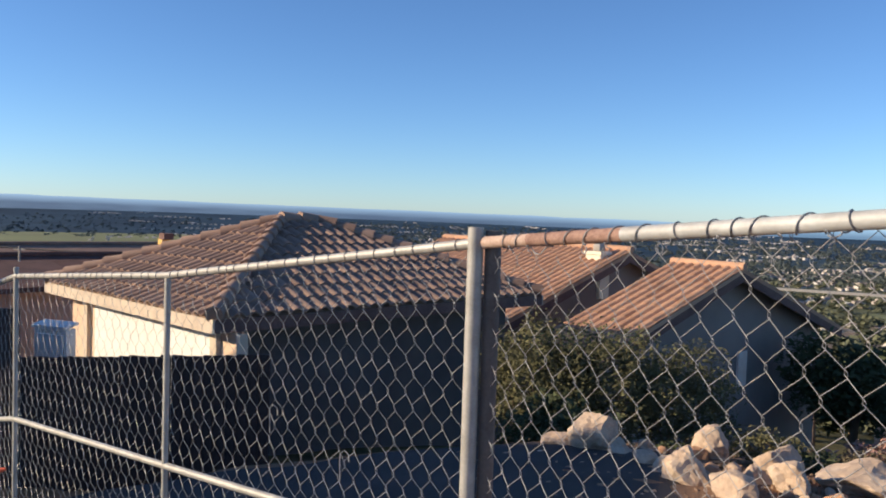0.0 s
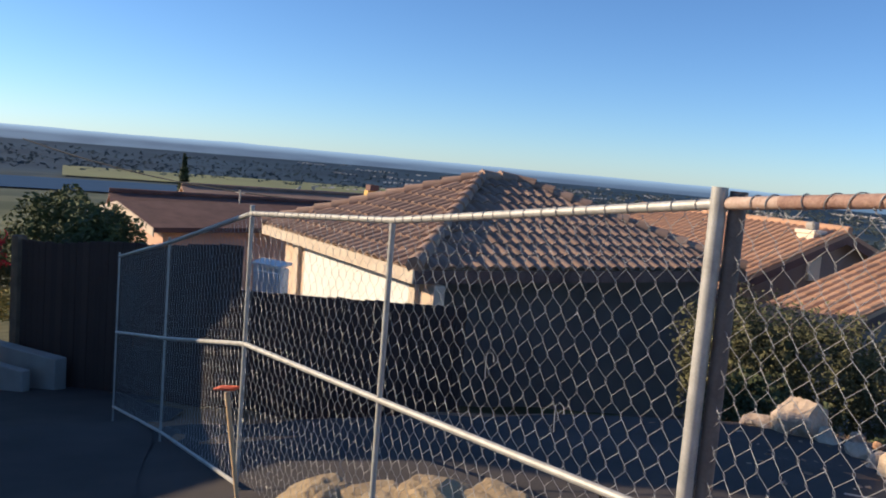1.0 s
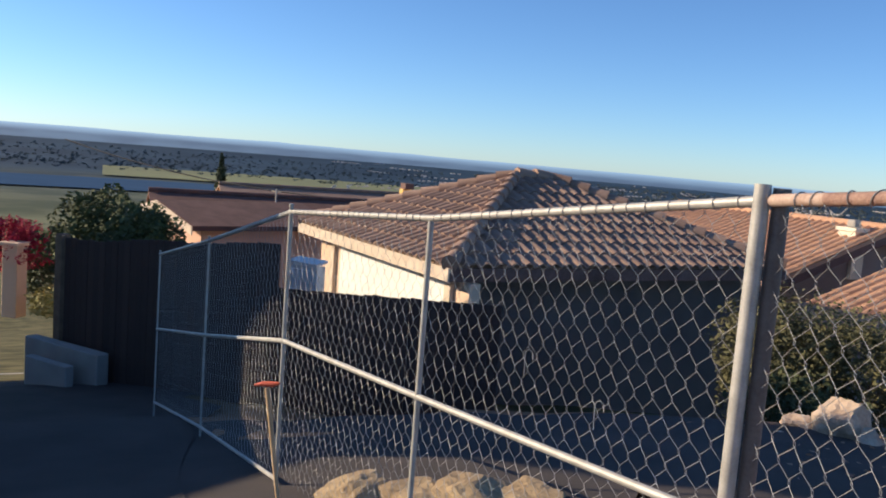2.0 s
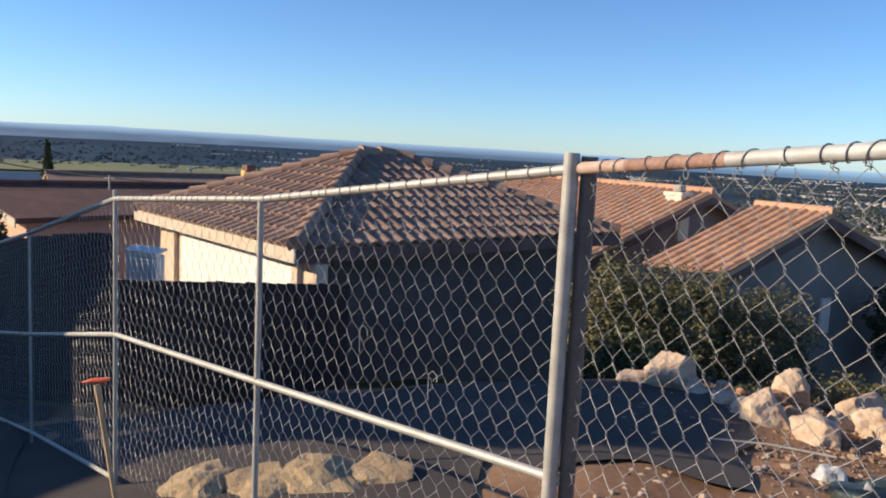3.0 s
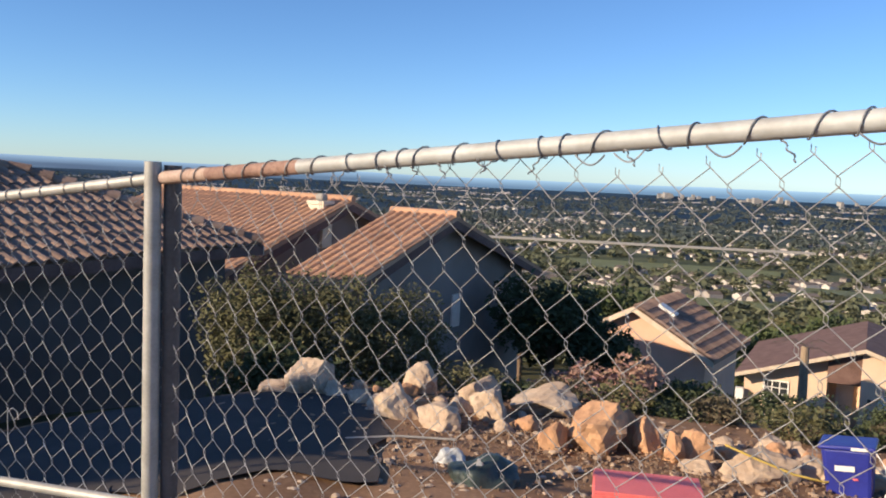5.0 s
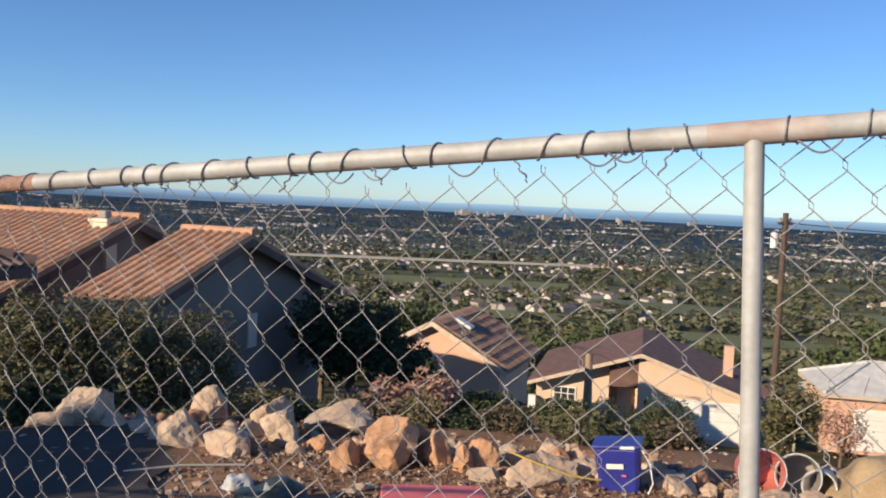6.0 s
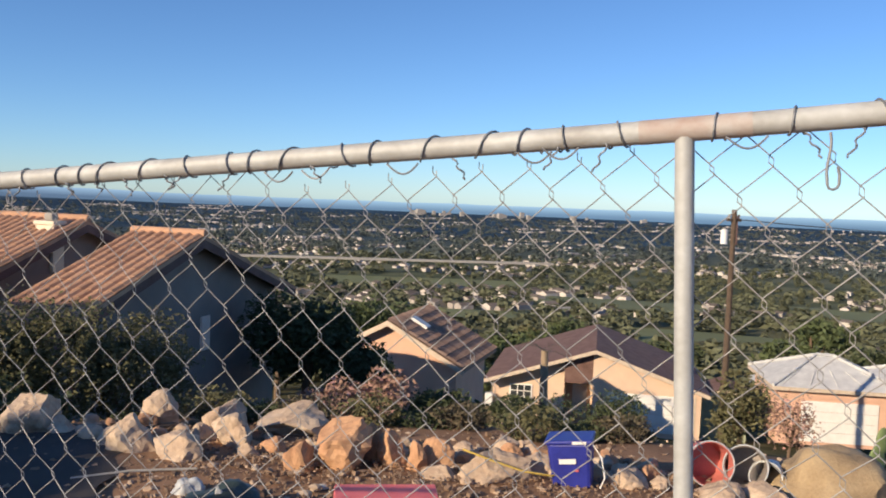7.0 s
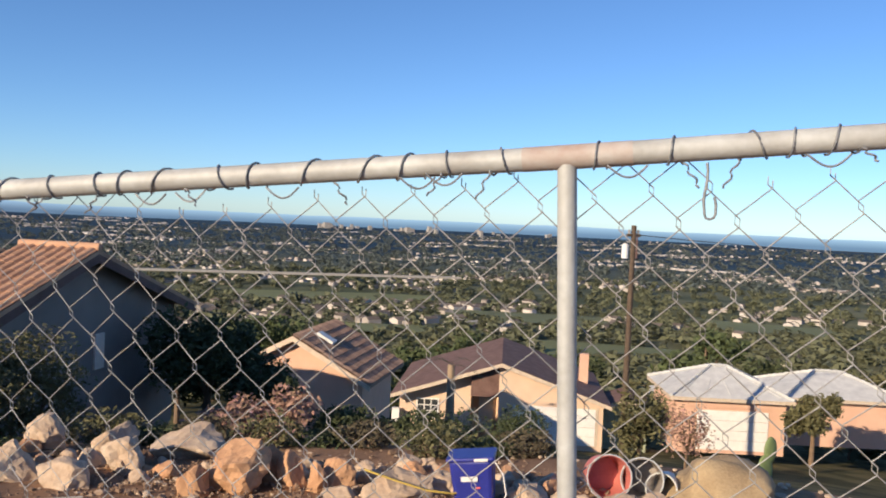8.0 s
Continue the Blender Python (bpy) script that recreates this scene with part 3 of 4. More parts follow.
def plain_house(name, px, py, yaw, w, d, wall_h, pitch, wall_m, roof_m, label, z=None):
    """Local x along the front, y away; ridge along y, gable to the front."""
    z = ground_z(px, py) if z is None else z
    h = empty(name, Matrix.Translation((px, py, z)) @ axes(yaw), label, "house")
    rise = w / 2 * math.tan(radians(pitch))
    bm = bmesh.new()
    prism(bm, [(0, 0, -1), (w, 0, -1), (w, 0, wall_h), (w / 2, 0, wall_h + rise), (0, 0, wall_h)], (0, d, 0))
    part("wall", bm, wall_m, h)
    for sgn in (0, 1):
        bm = bmesh.new()
        x0 = -0.4 if sgn == 0 else w + 0.4
        zz = wall_h - 0.4 * math.tan(radians(pitch)) + 0.04
        prism(bm, [(w / 2, -0.4, wall_h + rise + 0.04), (x0, -0.4, zz), (x0, d + 0.4, zz), (w / 2, d + 0.4, wall_h + rise + 0.04)], (0, 0, 0.12))
        part("roof", bm, roof_m, h)
        bm = bmesh.new()
        prism(bm, [(w / 2, -0.43, wall_h + rise + 0.14), (x0, -0.43, zz + 0.1), (x0, -0.43, zz - 0.1), (w / 2, -0.43, wall_h + rise - 0.06)], (0, 0.028, 0))
        part("bargeboard", bm, FASCIA, h)
    return h


K_W, K_P, K_YAW = 5.35, 28, -37.6
_kt = math.tan(radians(K_P))
_kx, _ky = Vector((math.cos(radians(K_YAW)), math.sin(radians(K_YAW)))), Vector((-math.sin(radians(K_YAW)), math.cos(radians(K_YAW))))
_ko = Vector((12.11, 27.83)) - _kx * (K_W + 0.4) + _ky * 0.4
house_k = plain_house("house", _ko.x, _ko.y, K_YAW, K_W, 4.3, 2.4, K_P, STUC_P, TILE_B, "peach house with brown tile gable roof", -4.836 - 2.56 + 0.4 * _kt)
_kr = [o for o in house_k.children if o.name.startswith("roof")][-1]
_kc, _ks = math.cos(radians(K_P)), math.sin(radians(K_P))
tiled_slope(_kr, (K_W + 0.43, -0.42, 2.4 - 0.4 * _kt + 0.17), (0, 1, 0), (-_kc, 0, _ks), 5.1, (K_W / 2 + 0.4) / _kc, TILE_B, 0.3, 0.4)
bm = bmesh.new()
prism(bm, [(3.1, 1.0, 3.87), (3.1, 1.5, 3.87), (3.75, 1.5, 3.52), (3.75, 1.0, 3.52)], (0.05, 0, 0.1))
part("skylight", bm, WHITE, house_k)
window(house_k, 1.0, 1.8, 0.9, 1.9, 0.0)
slab_part("porch_roof", house_k, 0.2, 3.2, -0.5, -0.02, 1.95, 2.03, FASCIA)
house_p = plain_house("house", 18.97, 40.6, -31, 11.0, 9.0, 2.25, 18.6, STUC_T, TILE_D, "peach stucco house with dark brown roof and white garage door", -10.4)
bpy.data.objects.remove([o for o in house_p.children if o.name.startswith("wall")][0])
_pr = math.tan(radians(18.6))
bm = bmesh.new()
prism(bm, [(5.4, 0, -1), (11.0, 0, -1), (11.0, 0, 2.25), (5.5, 0, 2.25 + 5.5 * _pr), (5.4, 0, 2.25 + 5.4 * _pr)], (0, 9.0, 0))
part("wall", bm, STUC_T, house_p)
bm = bmesh.new()
prism(bm, [(0, 0.5, -1), (3.9, 0.5, -1), (3.9, 0.5, 2.25 + 3.9 * _pr), (0, 0.5, 2.25)], (0, 8.5, 0))
part("wall", bm, STUC_T, house_p)
bm = bmesh.new()
prism(bm, [(3.9, 2.2, -1), (5.4, 2.2, -1), (5.4, 2.2, 2.25 + 5.4 * _pr), (3.9, 2.2, 2.25 + 3.9 * _pr)], (0, 6.8, 0))
part("porch_wall", bm, STUC_T, house_p)
# dark panel closes the recess top, in place of the porch's own shade
bm = bmesh.new()
prism(bm, [(3.9, 0.1, 2.3), (5.4, 0.1, 2.3), (5.4, 0.1, 2.22 + 5.4 * _pr), (3.9, 0.1, 2.22 + 3.9 * _pr)], (0, 0.12, 0))
part("porch_shade", bm, TILE_D, house_p, "dark panel standing in for shade in the porch recess")
garage_door(house_p, 6.2, 10.6, 0.0, 2.0, 0.0, WHITE)
for x in (6.12, 10.68):
    slab_part("trim", house_p, x - 0.06, x + 0.06, -0.04, -0.003, 0, 2.1, FASCIA)
window(house_p, 1.0, 2.1, 0.95, 1.9, 0.5, 2)
slab_part("front_door", house_p, 4.3, 5.1, 2.12, 2.196, 0, 1.9, WHITE, "white front door")
slab_part("wall_lamp", house_p, 5.75, 5.9, -0.1, -0.003, 1.5, 1.75, BLACK_M)
slab_part("side_shutter", house_p, -0.35, 0.05, -0.02, 0.3, 0.2, 1.4, WHITE)
slab_part("chimney", house_p, 10.0, 10.5, 4.0, 4.5, 2.0, 4.3, STUC_P, "pink plastered chimney")
house_w = hip_house("house", (39.35, 31.95, -7.97), -28, 6.9, 6.0, 3.2, 24, STUC_P, ROOFW, "peach house with pale grey hipped roof", 0.35)
slab_part("band", house_w, -6.5, -0.36, 0.29, 0.345, -0.6, -0.1, STUC_P)
garage_door(house_w, -5.3, -1.3, -3.0, -0.75, 0.34, WHITE)
for i in range(5):
    part("roof_seam", tube(bmesh.new(), [(-6.3 + i * 1.4, 0.25, 0.14), (-6.3 + i * 1.4 + (1.2 - i * 0.6), 1.6, 0.74)], 0.03, 5), ROOFW, house_w)
HX = (48.9, 31.6, -8.55)
house_x = hip_house("house", HX, -28, 7.6, 6.0, 3.0, 22, STUC_P, ROOFW, "low peach house with pale flat-pitched roof", 0.4)
small_specs = (
    (49.9, 55.7, -40, 6, 6, STUC_C, ROOFW, "small white house with solar panels"), (55.9, 57.0, -45, 6, 6, STUC_P, TILE_B, "small peach house among trees"),
    (65.9, 53.6, -50, 8, 7, STUC_P, TILE_B, "peach house with tan roof"), (30.2, 37.2, -35, 2.4, 2.6, mat("sage_paint", (0.42, 0.44, 0.3)), TILE_D, "sage green garden shed"),
)
for x, y, yaw, w, d, wm, rm, lab in small_specs:
    plain_house("house", x, y, yaw, w, d, 2.4, 20, wm, rm, lab)
# brown-roofed neighbours beyond the board fence
ROOF_K = mat("dark_maroon_shingle", (0.17, 0.09, 0.072), (0.10, 0.052, 0.042), 0.95, 2.0, 25, 0.3)
house_b = gable_house("house", (-20.3, 28.2, -0.6), 52, 8.7, 4.6, 2.4, 17, STUC_P, ROOF_K, "low house with long dark maroon roof", tiles=False)
house_c = gable_house("house", (-23.5, 35.5, -0.55), 52, 9.0, 5.0, 2.4, 17, STUC_P, TILE_B, "house with brown roof farther down the hill", tiles=False)
plain_house("house", -18.83, 15.34, -20, 3.8, 3.5, 1.8, 11, STUC_P, ROOF_K, "small sunlit pink gabled porch", -2.45)
aerial = empty("roof_aerial", Matrix.Translation((-18.3, 20.2, -2.4)), "thin grey aerial post on a roof", "aerial")
part("mast", tube(bmesh.new(), [(0, 0, 0), (0, 0, 2.5)], 0.035, 6), CONC, aerial)
part("crossbar", tube(bmesh.new(), [(-0.2, 0, 2.4), (0.2, 0, 2.4)], 0.02, 6), CONC, aerial)

# poles
POLE_M = mat("dark_creosote_wood", (0.13, 0.09, 0.062), (0.07, 0.05, 0.036), 0.9, 5, 60, 0.4)
pole = empty("utility_pole", Matrix.Translation((24.6, 28.6, 0)), "tall dark wooden utility pole", "pole")
bm = bmesh.new()
tube(bm, [(0, 0, -9.0), (0, 0, 1.5)], [0.15, 0.11], 10)
part("shaft", bm, POLE_M, pole)
part("crossarm", box(bmesh.new(), -0.35, 0.35, -0.06, 0.06, 1.0, 1.12), POLE_M, pole)
for x in (-0.25, 0.25):
    part("insulator", tube(bmesh.new(), [(x, 0, 1.12), (x, 0, 1.3)], 0.05, 8), CONC, pole)


# ---- boulders ----
def boulder(x, y, w, h, seed, label="pale sandstone boulder on the dirt edge", sink=0.06, material=None):
    bm = bmesh.new()
    bmesh.ops.create_icosphere(bm, subdivisions=4 if w > 0.2 else 3, radius=1.0)
    off = Vector((seed * 3.1, seed * 1.7, seed))
    rnd = random.Random(seed)
    cuts = [(Vector((rnd.gauss(0, 1), rnd.gauss(0, 1), rnd.gauss(0.2, 0.8))).normalized(), rnd.uniform(0.52, 0.88)) for _ in range(11)]
    for v in bm.verts:
        p = v.co.copy()
        for n, d in cuts:
            over = p.dot(n) - d
            if over > 0:
                p -= n * over * 0.97
        p *= 1.12 + 0.2 * noise.noise(p * 1.6 + off) + 0.12 * noise.noise(p * 4 + off) + 0.05 * noise.noise(p * 10 + off)
        v.co = Vector((p.x * w / 2 * 1.25, p.y * w / 2 * 1.0, p.z * h / 2 * 1.3))
    ob = part("boulder", bm, material or ROCK)
    ob.matrix_world = Matrix.Translation((x, y, ground_z(x, y) + h / 2 - sink)) @ Matrix.Rotation(rnd.uniform(0, 6.28), 4, "Z")
    return tagged(ob, label, "boulder", "boulders along the edge of the yard")


ROCK_O = mat("orange_sandstone", (0.6, 0.36, 0.2), (0.38, 0.2, 0.11), 0.95, 3.0, 30, 0.8)
rocks = (
    (-0.27, 7.39, 0.46, 0.40), (-0.68, 7.45, 0.34, 0.16), (-0.08, 7.2, 0.26, 0.17), (0.16, 7.51, 0.15, 0.14), (0.78, 7.40, 0.34, 0.30),
    (0.52, 6.2, 0.38, 0.28), (0.85, 5.85, 0.40, 0.20), (1.31, 6.3, 0.38, 0.28), (1.1, 6.55, 0.22, 0.18), (1.38, 7.34, 0.36, 0.24), (1.9, 6.75, 0.58, 0.26),
)
for i, (x, y, w, h) in enumerate(rocks):
    boulder(x, y, w, h, 30 + i)
for i, (x, y, w, h) in enumerate(((1.69, 5.32, 0.19, 0.24), (2.0, 5.38, 0.42, 0.37), (2.28, 5.55, 0.24, 0.28), (2.42, 5.36, 0.21, 0.27), (2.53, 5.12, 0.15, 0.21), (2.70, 5.18, 0.27, 0.22))):
    boulder(x, y, w, h, 60 + i, "orange sandstone boulder on reddish dirt", 0.05, ROCK_O)
for i, (x, y, w, h) in enumerate(((3.03, 4.75, 0.40, 0.25), (3.38, 4.85, 0.30, 0.18), (3.46, 5.5, 0.26, 0.2), (2.64, 4.85, 0.24, 0.12), (3.98, 4.42, 0.28, 0.18), (4.5, 4.05, 0.34, 0.16), (4.75, 3.85, 0.3, 0.18))):
    boulder(x, y, w, h, 80 + i)
MOUND = mat("sandy_mound", (0.46, 0.345, 0.2), (0.25, 0.175, 0.1), 0.98, 4, 45, 1.0)
for i, (x, y, w) in enumerate(((-2.78, 3.42, 0.42), (-2.42, 3.52, 0.46), (-2.05, 3.62, 0.46), (-1.72, 3.72, 0.4))):
    boulder(x, y, w * 1.15, 0.22, 100 + i, "rounded tan stone at the foot of the fence", 0.1, MOUND)
rnd = random.Random(77)
for i in range(110):
    f = rnd.random()
    x = 0.2 + 4.3 * f + rnd.uniform(-0.15, 0.15)
    y = 7.1 - 2.55 * f + rnd.uniform(-0.55, 0.35)
    w = rnd.uniform(0.06, 0.19)
    boulder(x, y, w, w * rnd.uniform(0.55, 0.9), 300 + i, "small broken sandstone rock in the rubble", 0.02, ROCK if rnd.random() < 0.6 else ROCK_O)
# pebbles and clods
bm = bmesh.new()
rnd = random.Random(9)
for _ in range(1500):
    r, a = rnd.uniform(2.6, 8.6), rnd.uniform(-0.1, 1.1)
    x, y = r * math.sin(a), r * math.cos(a) - 0.8
    s = rnd.uniform(0.008, 0.03) * (1.6 if rnd.random() < 0.1 else 1)
    bmesh.ops.create_icosphere(bm, subdivisions=1, radius=1.0, matrix=Matrix.Translation((x, y, ground_z(x, y) + s * 0.3)) @ Matrix.Diagonal((s * rnd.uniform(0.8, 1.6), s * rnd.uniform(0.8, 1.6), s * 0.7, 1)))
tagged(part("pebbles", bm, ROCK), "scattered pale pebbles and clods on dirt", "pebbles", kind="stuff")


verts, faces = [], []
cube = [Vector((sx, sy, sz)) for sx in (-1, 1) for sy in (-1, 1) for sz in (-1, 1)]
quads = ((0, 1, 3, 2), (4, 6, 7, 5), (0, 4, 5, 1), (2, 3, 7, 6), (0, 2, 6, 4), (1, 5, 7, 3))
for _ in range(5200):
    f = rnd.random()
    x = -0.5 + 5.8 * f + rnd.gauss(0, 0.3)
    y = 6.7 - 2.75 * f + rnd.gauss(-0.15, 0.75)
    s = rnd.uniform(0.004, 0.013) * (2.2 if rnd.random() < 0.05 else 1)
    turn = Matrix.Rotation(rnd.uniform(0, 6.28), 3, "Z") @ Matrix.Rotation(rnd.uniform(-0.6, 0.6), 3, "X")
    base = len(verts)
    for c in cube:
        q = turn @ Vector((c.x * rnd.uniform(0.5, 1.2), c.y * rnd.uniform(0.5, 1.0), c.z * rnd.uniform(0.35, 0.8))) * s
        verts.append((x + q.x, y + q.y, ground_z(x, y) + 0.015 + s * 0.3 + q.z))
    faces.extend([base + k for k in q] for q in quads)
me = bpy.data.meshes.new("dirt_clods")
me.from_pydata(verts, [], faces)
me.materials.append(mat("dirt_clod", (0.33, 0.225, 0.15), (0.15, 0.095, 0.062), 0.98, 3, 60, 0.5, pieces="island"))
tagged(new("dirt_clods", me), "broken clods and chips of reddish dirt", "clods", kind="stuff")


# ---- road and verge on the left ----
def strip(name, a0, a1, r0, r1, lift, material, label, category, na=24, nr=16):
    """A sheet that follows the ground between two bearings and two distances."""
    bm = bmesh.new()
    g = [[None] * (na + 1) for _ in range(nr + 1)]
    for j in range(nr + 1):
        for i in range(na + 1):
            a, r = radians(a0 + (a1 - a0) * i / na), r0 + (r1 - r0) * j / nr
            if r < 20:
                a += 0.10 * noise.noise((r * 1.3, i // na, 4)) * (i in (0, na))
                r += 0.5 * noise.noise((a * 9, j // nr, 8)) * (j in (0, nr))
            x, y = r * math.sin(a), r * math.cos(a) - 0.8
            g[j][i] = bm.verts.new((x, y, ground_z(x, y) + lift))
    for j in range(nr):
        for i in range(na):
            bm.faces.new((g[j][i], g[j][i + 1], g[j + 1][i + 1], g[j + 1][i]))
    bmesh.ops.recalc_face_normals(bm, faces=bm.faces[:])
    return tagged(part(name, bm, material, smooth=True), label, category, kind="structure")


strip("road", -110, -45.5, 2.4, 16.4, 0.04, ASPHALT, "dark worn asphalt road falling away in shade", "road")
strip("road", -62, 4.0, 5.1, 8.3, 0.03, ASPHALT, "dark asphalt driveway in shade below the yard", "driveway", 60, 20)
strip("road", -115, -14, 1.4, 5.3, 0.036, ASPHALT, "worn dark asphalt beside the fence", "road", 60, 12)
strip("pavement", -75, -52.5, 16.4, 17.6, 0.16, CONC, "pale concrete kerb and path beyond the road", "pavement", 20, 3)
kerb = empty("kerb_wall", Matrix.Translation((-11.8, 7.6, 0)), "low pale concrete kerb beside the board fence", "kerb")
slab_part("kerb_stone", kerb, -0.6, 1.2, -0.1, 0.12, -2.6, -1.9, CONC, "", 0.02)
slab_part("kerb_stone", kerb, 0.0, 1.0, -0.5, -0.35, -2.6, -2.05, CONC, "", 0.02)
pillar = empty("pillar", Matrix.Translation((-19.9, 12.2, 0)) @ axes(20), "sunlit tan plastered gate pillar", "pillar")
slab_part("shaft", pillar, -0.22, 0.22, -0.2, 0.2, -3.4, -1.55, STUC_T, "", 0.02)
slab_part("cap", pillar, -0.28, 0.28, -0.26, 0.26, -1.55, -1.45, STUC_T, "", 0.02)

# ---- far valley ----
LAKE = mat("lake_water", (0.06, 0.11, 0.19), (0.05, 0.09, 0.16), 0.7, 0.01, 0.1, 0)
LAKE.node_tree.nodes["Principled BSDF"].inputs["Specular IOR Level"].default_value = 0.0
FIELD = mat("green_field", (0.175, 0.195, 0.07), (0.11, 0.125, 0.05), 0.95, 0.004, 0.05, 0)


def far_haze_mat():
    """Far backdrop: slate-blue hills to one side, pale sea to the other; air haze painted as a glow that pales to the
    skyline.
    """
    m = bpy.data.materials.new("glowing_far_haze")
    m.use_nodes = True
    nt = m.node_tree
    b = nt.nodes["Principled BSDF"]
    b.inputs["Base Color"].default_value, b.inputs["Roughness"].default_value = (0.02, 0.03, 0.045, 1), 1.0
    geo = nt.nodes.new("ShaderNodeNewGeometry")
    xyz = nt.nodes.new("ShaderNodeSeparateXYZ")
    nt.links.new(geo.outputs["Position"], xyz.inputs[0])

    def ranged(src, a, b0, c, d):
        n = nt.nodes.new("ShaderNodeMapRange")
        for k, v in zip((1, 2, 3, 4), (a, b0, c, d)):
            n.inputs[k].default_value = v
        nt.links.new(src, n.inputs[0])
        return n.outputs[0]

    def mixed(fac, p, q):
        n = nt.nodes.new("ShaderNodeMix")
        n.data_type = "RGBA"
        nt.links.new(fac, n.inputs[0])
        for k, v in ((6, p), (7, q)):
            if isinstance(v, tuple):
                n.inputs[k].default_value = (*v, 1)
            else:
                nt.links.new(v, n.inputs[k])
        return n.outputs[2]

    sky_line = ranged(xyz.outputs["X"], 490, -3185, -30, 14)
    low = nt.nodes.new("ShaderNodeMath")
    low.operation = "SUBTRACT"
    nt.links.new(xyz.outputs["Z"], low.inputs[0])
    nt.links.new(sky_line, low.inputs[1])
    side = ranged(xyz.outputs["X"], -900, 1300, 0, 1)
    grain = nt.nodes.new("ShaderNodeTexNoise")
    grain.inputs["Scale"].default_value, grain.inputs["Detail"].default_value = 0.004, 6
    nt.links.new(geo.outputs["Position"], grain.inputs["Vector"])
    # emission colours imitate haze: land tones pale to sky tones with height
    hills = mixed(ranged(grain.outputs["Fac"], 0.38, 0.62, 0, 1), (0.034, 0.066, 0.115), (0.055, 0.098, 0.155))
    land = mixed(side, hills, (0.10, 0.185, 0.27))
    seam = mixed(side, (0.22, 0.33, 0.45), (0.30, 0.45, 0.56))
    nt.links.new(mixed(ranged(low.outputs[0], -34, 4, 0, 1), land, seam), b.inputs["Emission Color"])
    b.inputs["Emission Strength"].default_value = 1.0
    return m


FAR_HAZE = far_haze_mat()
strip("water", -66, -40, 1080, 1480, 2.0, LAKE, "still blue lake in the valley", "lake", 30, 8)
strip("field", -52, -31, 1600, 2150, 2.5, FIELD, "bright green valley field", "field", 30, 8)
FIELDS = ((12, 26, 560, 640), (27, 38, 420, 500), (33, 45, 270, 330), (43, 52, 470, 560), (20, 27, 330, 370))
for a0, a1, r0, r1 in FIELDS:
    strip("field", a0, a1, r0, r1, 1.0, FIELD, "green field between far houses", "field", 20, 4)


def in_field(x, y):
    a, r = math.degrees(math.atan2(x, y + 0.8)), math.hypot(x, y + 0.8)
    return any(a0 < a < a1 and r0 < r < r1 for a0, a1, r0, r1 in FIELDS)




def far_ring():
    bm = bmesh.new()
    n = 240
    prev = None
    for r, z in ((3900, -92), (4500, -52), (4900, -30)):
        ring = []
        for k in range(n + 1):
            a = radians(-130 + 260 * k / n)
            x, y = r * math.sin(a), r * math.cos(a)
            left = max(0.0, min(1.0, (-math.sin(a) + 0.1) / 0.75))
            zz = z + left * (r - 4000) / 900 * 44 + (r - 4000) / 900 * (7 * noise.noise((a * 9, 0, 1)) + 4 * noise.noise((a * 31, 0, 2)))
            ring.append(bm.verts.new((x, y, zz)))
        if prev:
            for k in range(n):
                bm.faces.new((prev[k], prev[k + 1], ring[k + 1], ring[k]))
        prev = ring
    bmesh.ops.recalc_face_normals(bm, faces=bm.faces[:])
    ob = part("backdrop", bm, FAR_HAZE, smooth=True)
    return tagged(ob, "far hills and sea horizon with painted glowing haze", "backdrop", kind="structure")


far_ring()


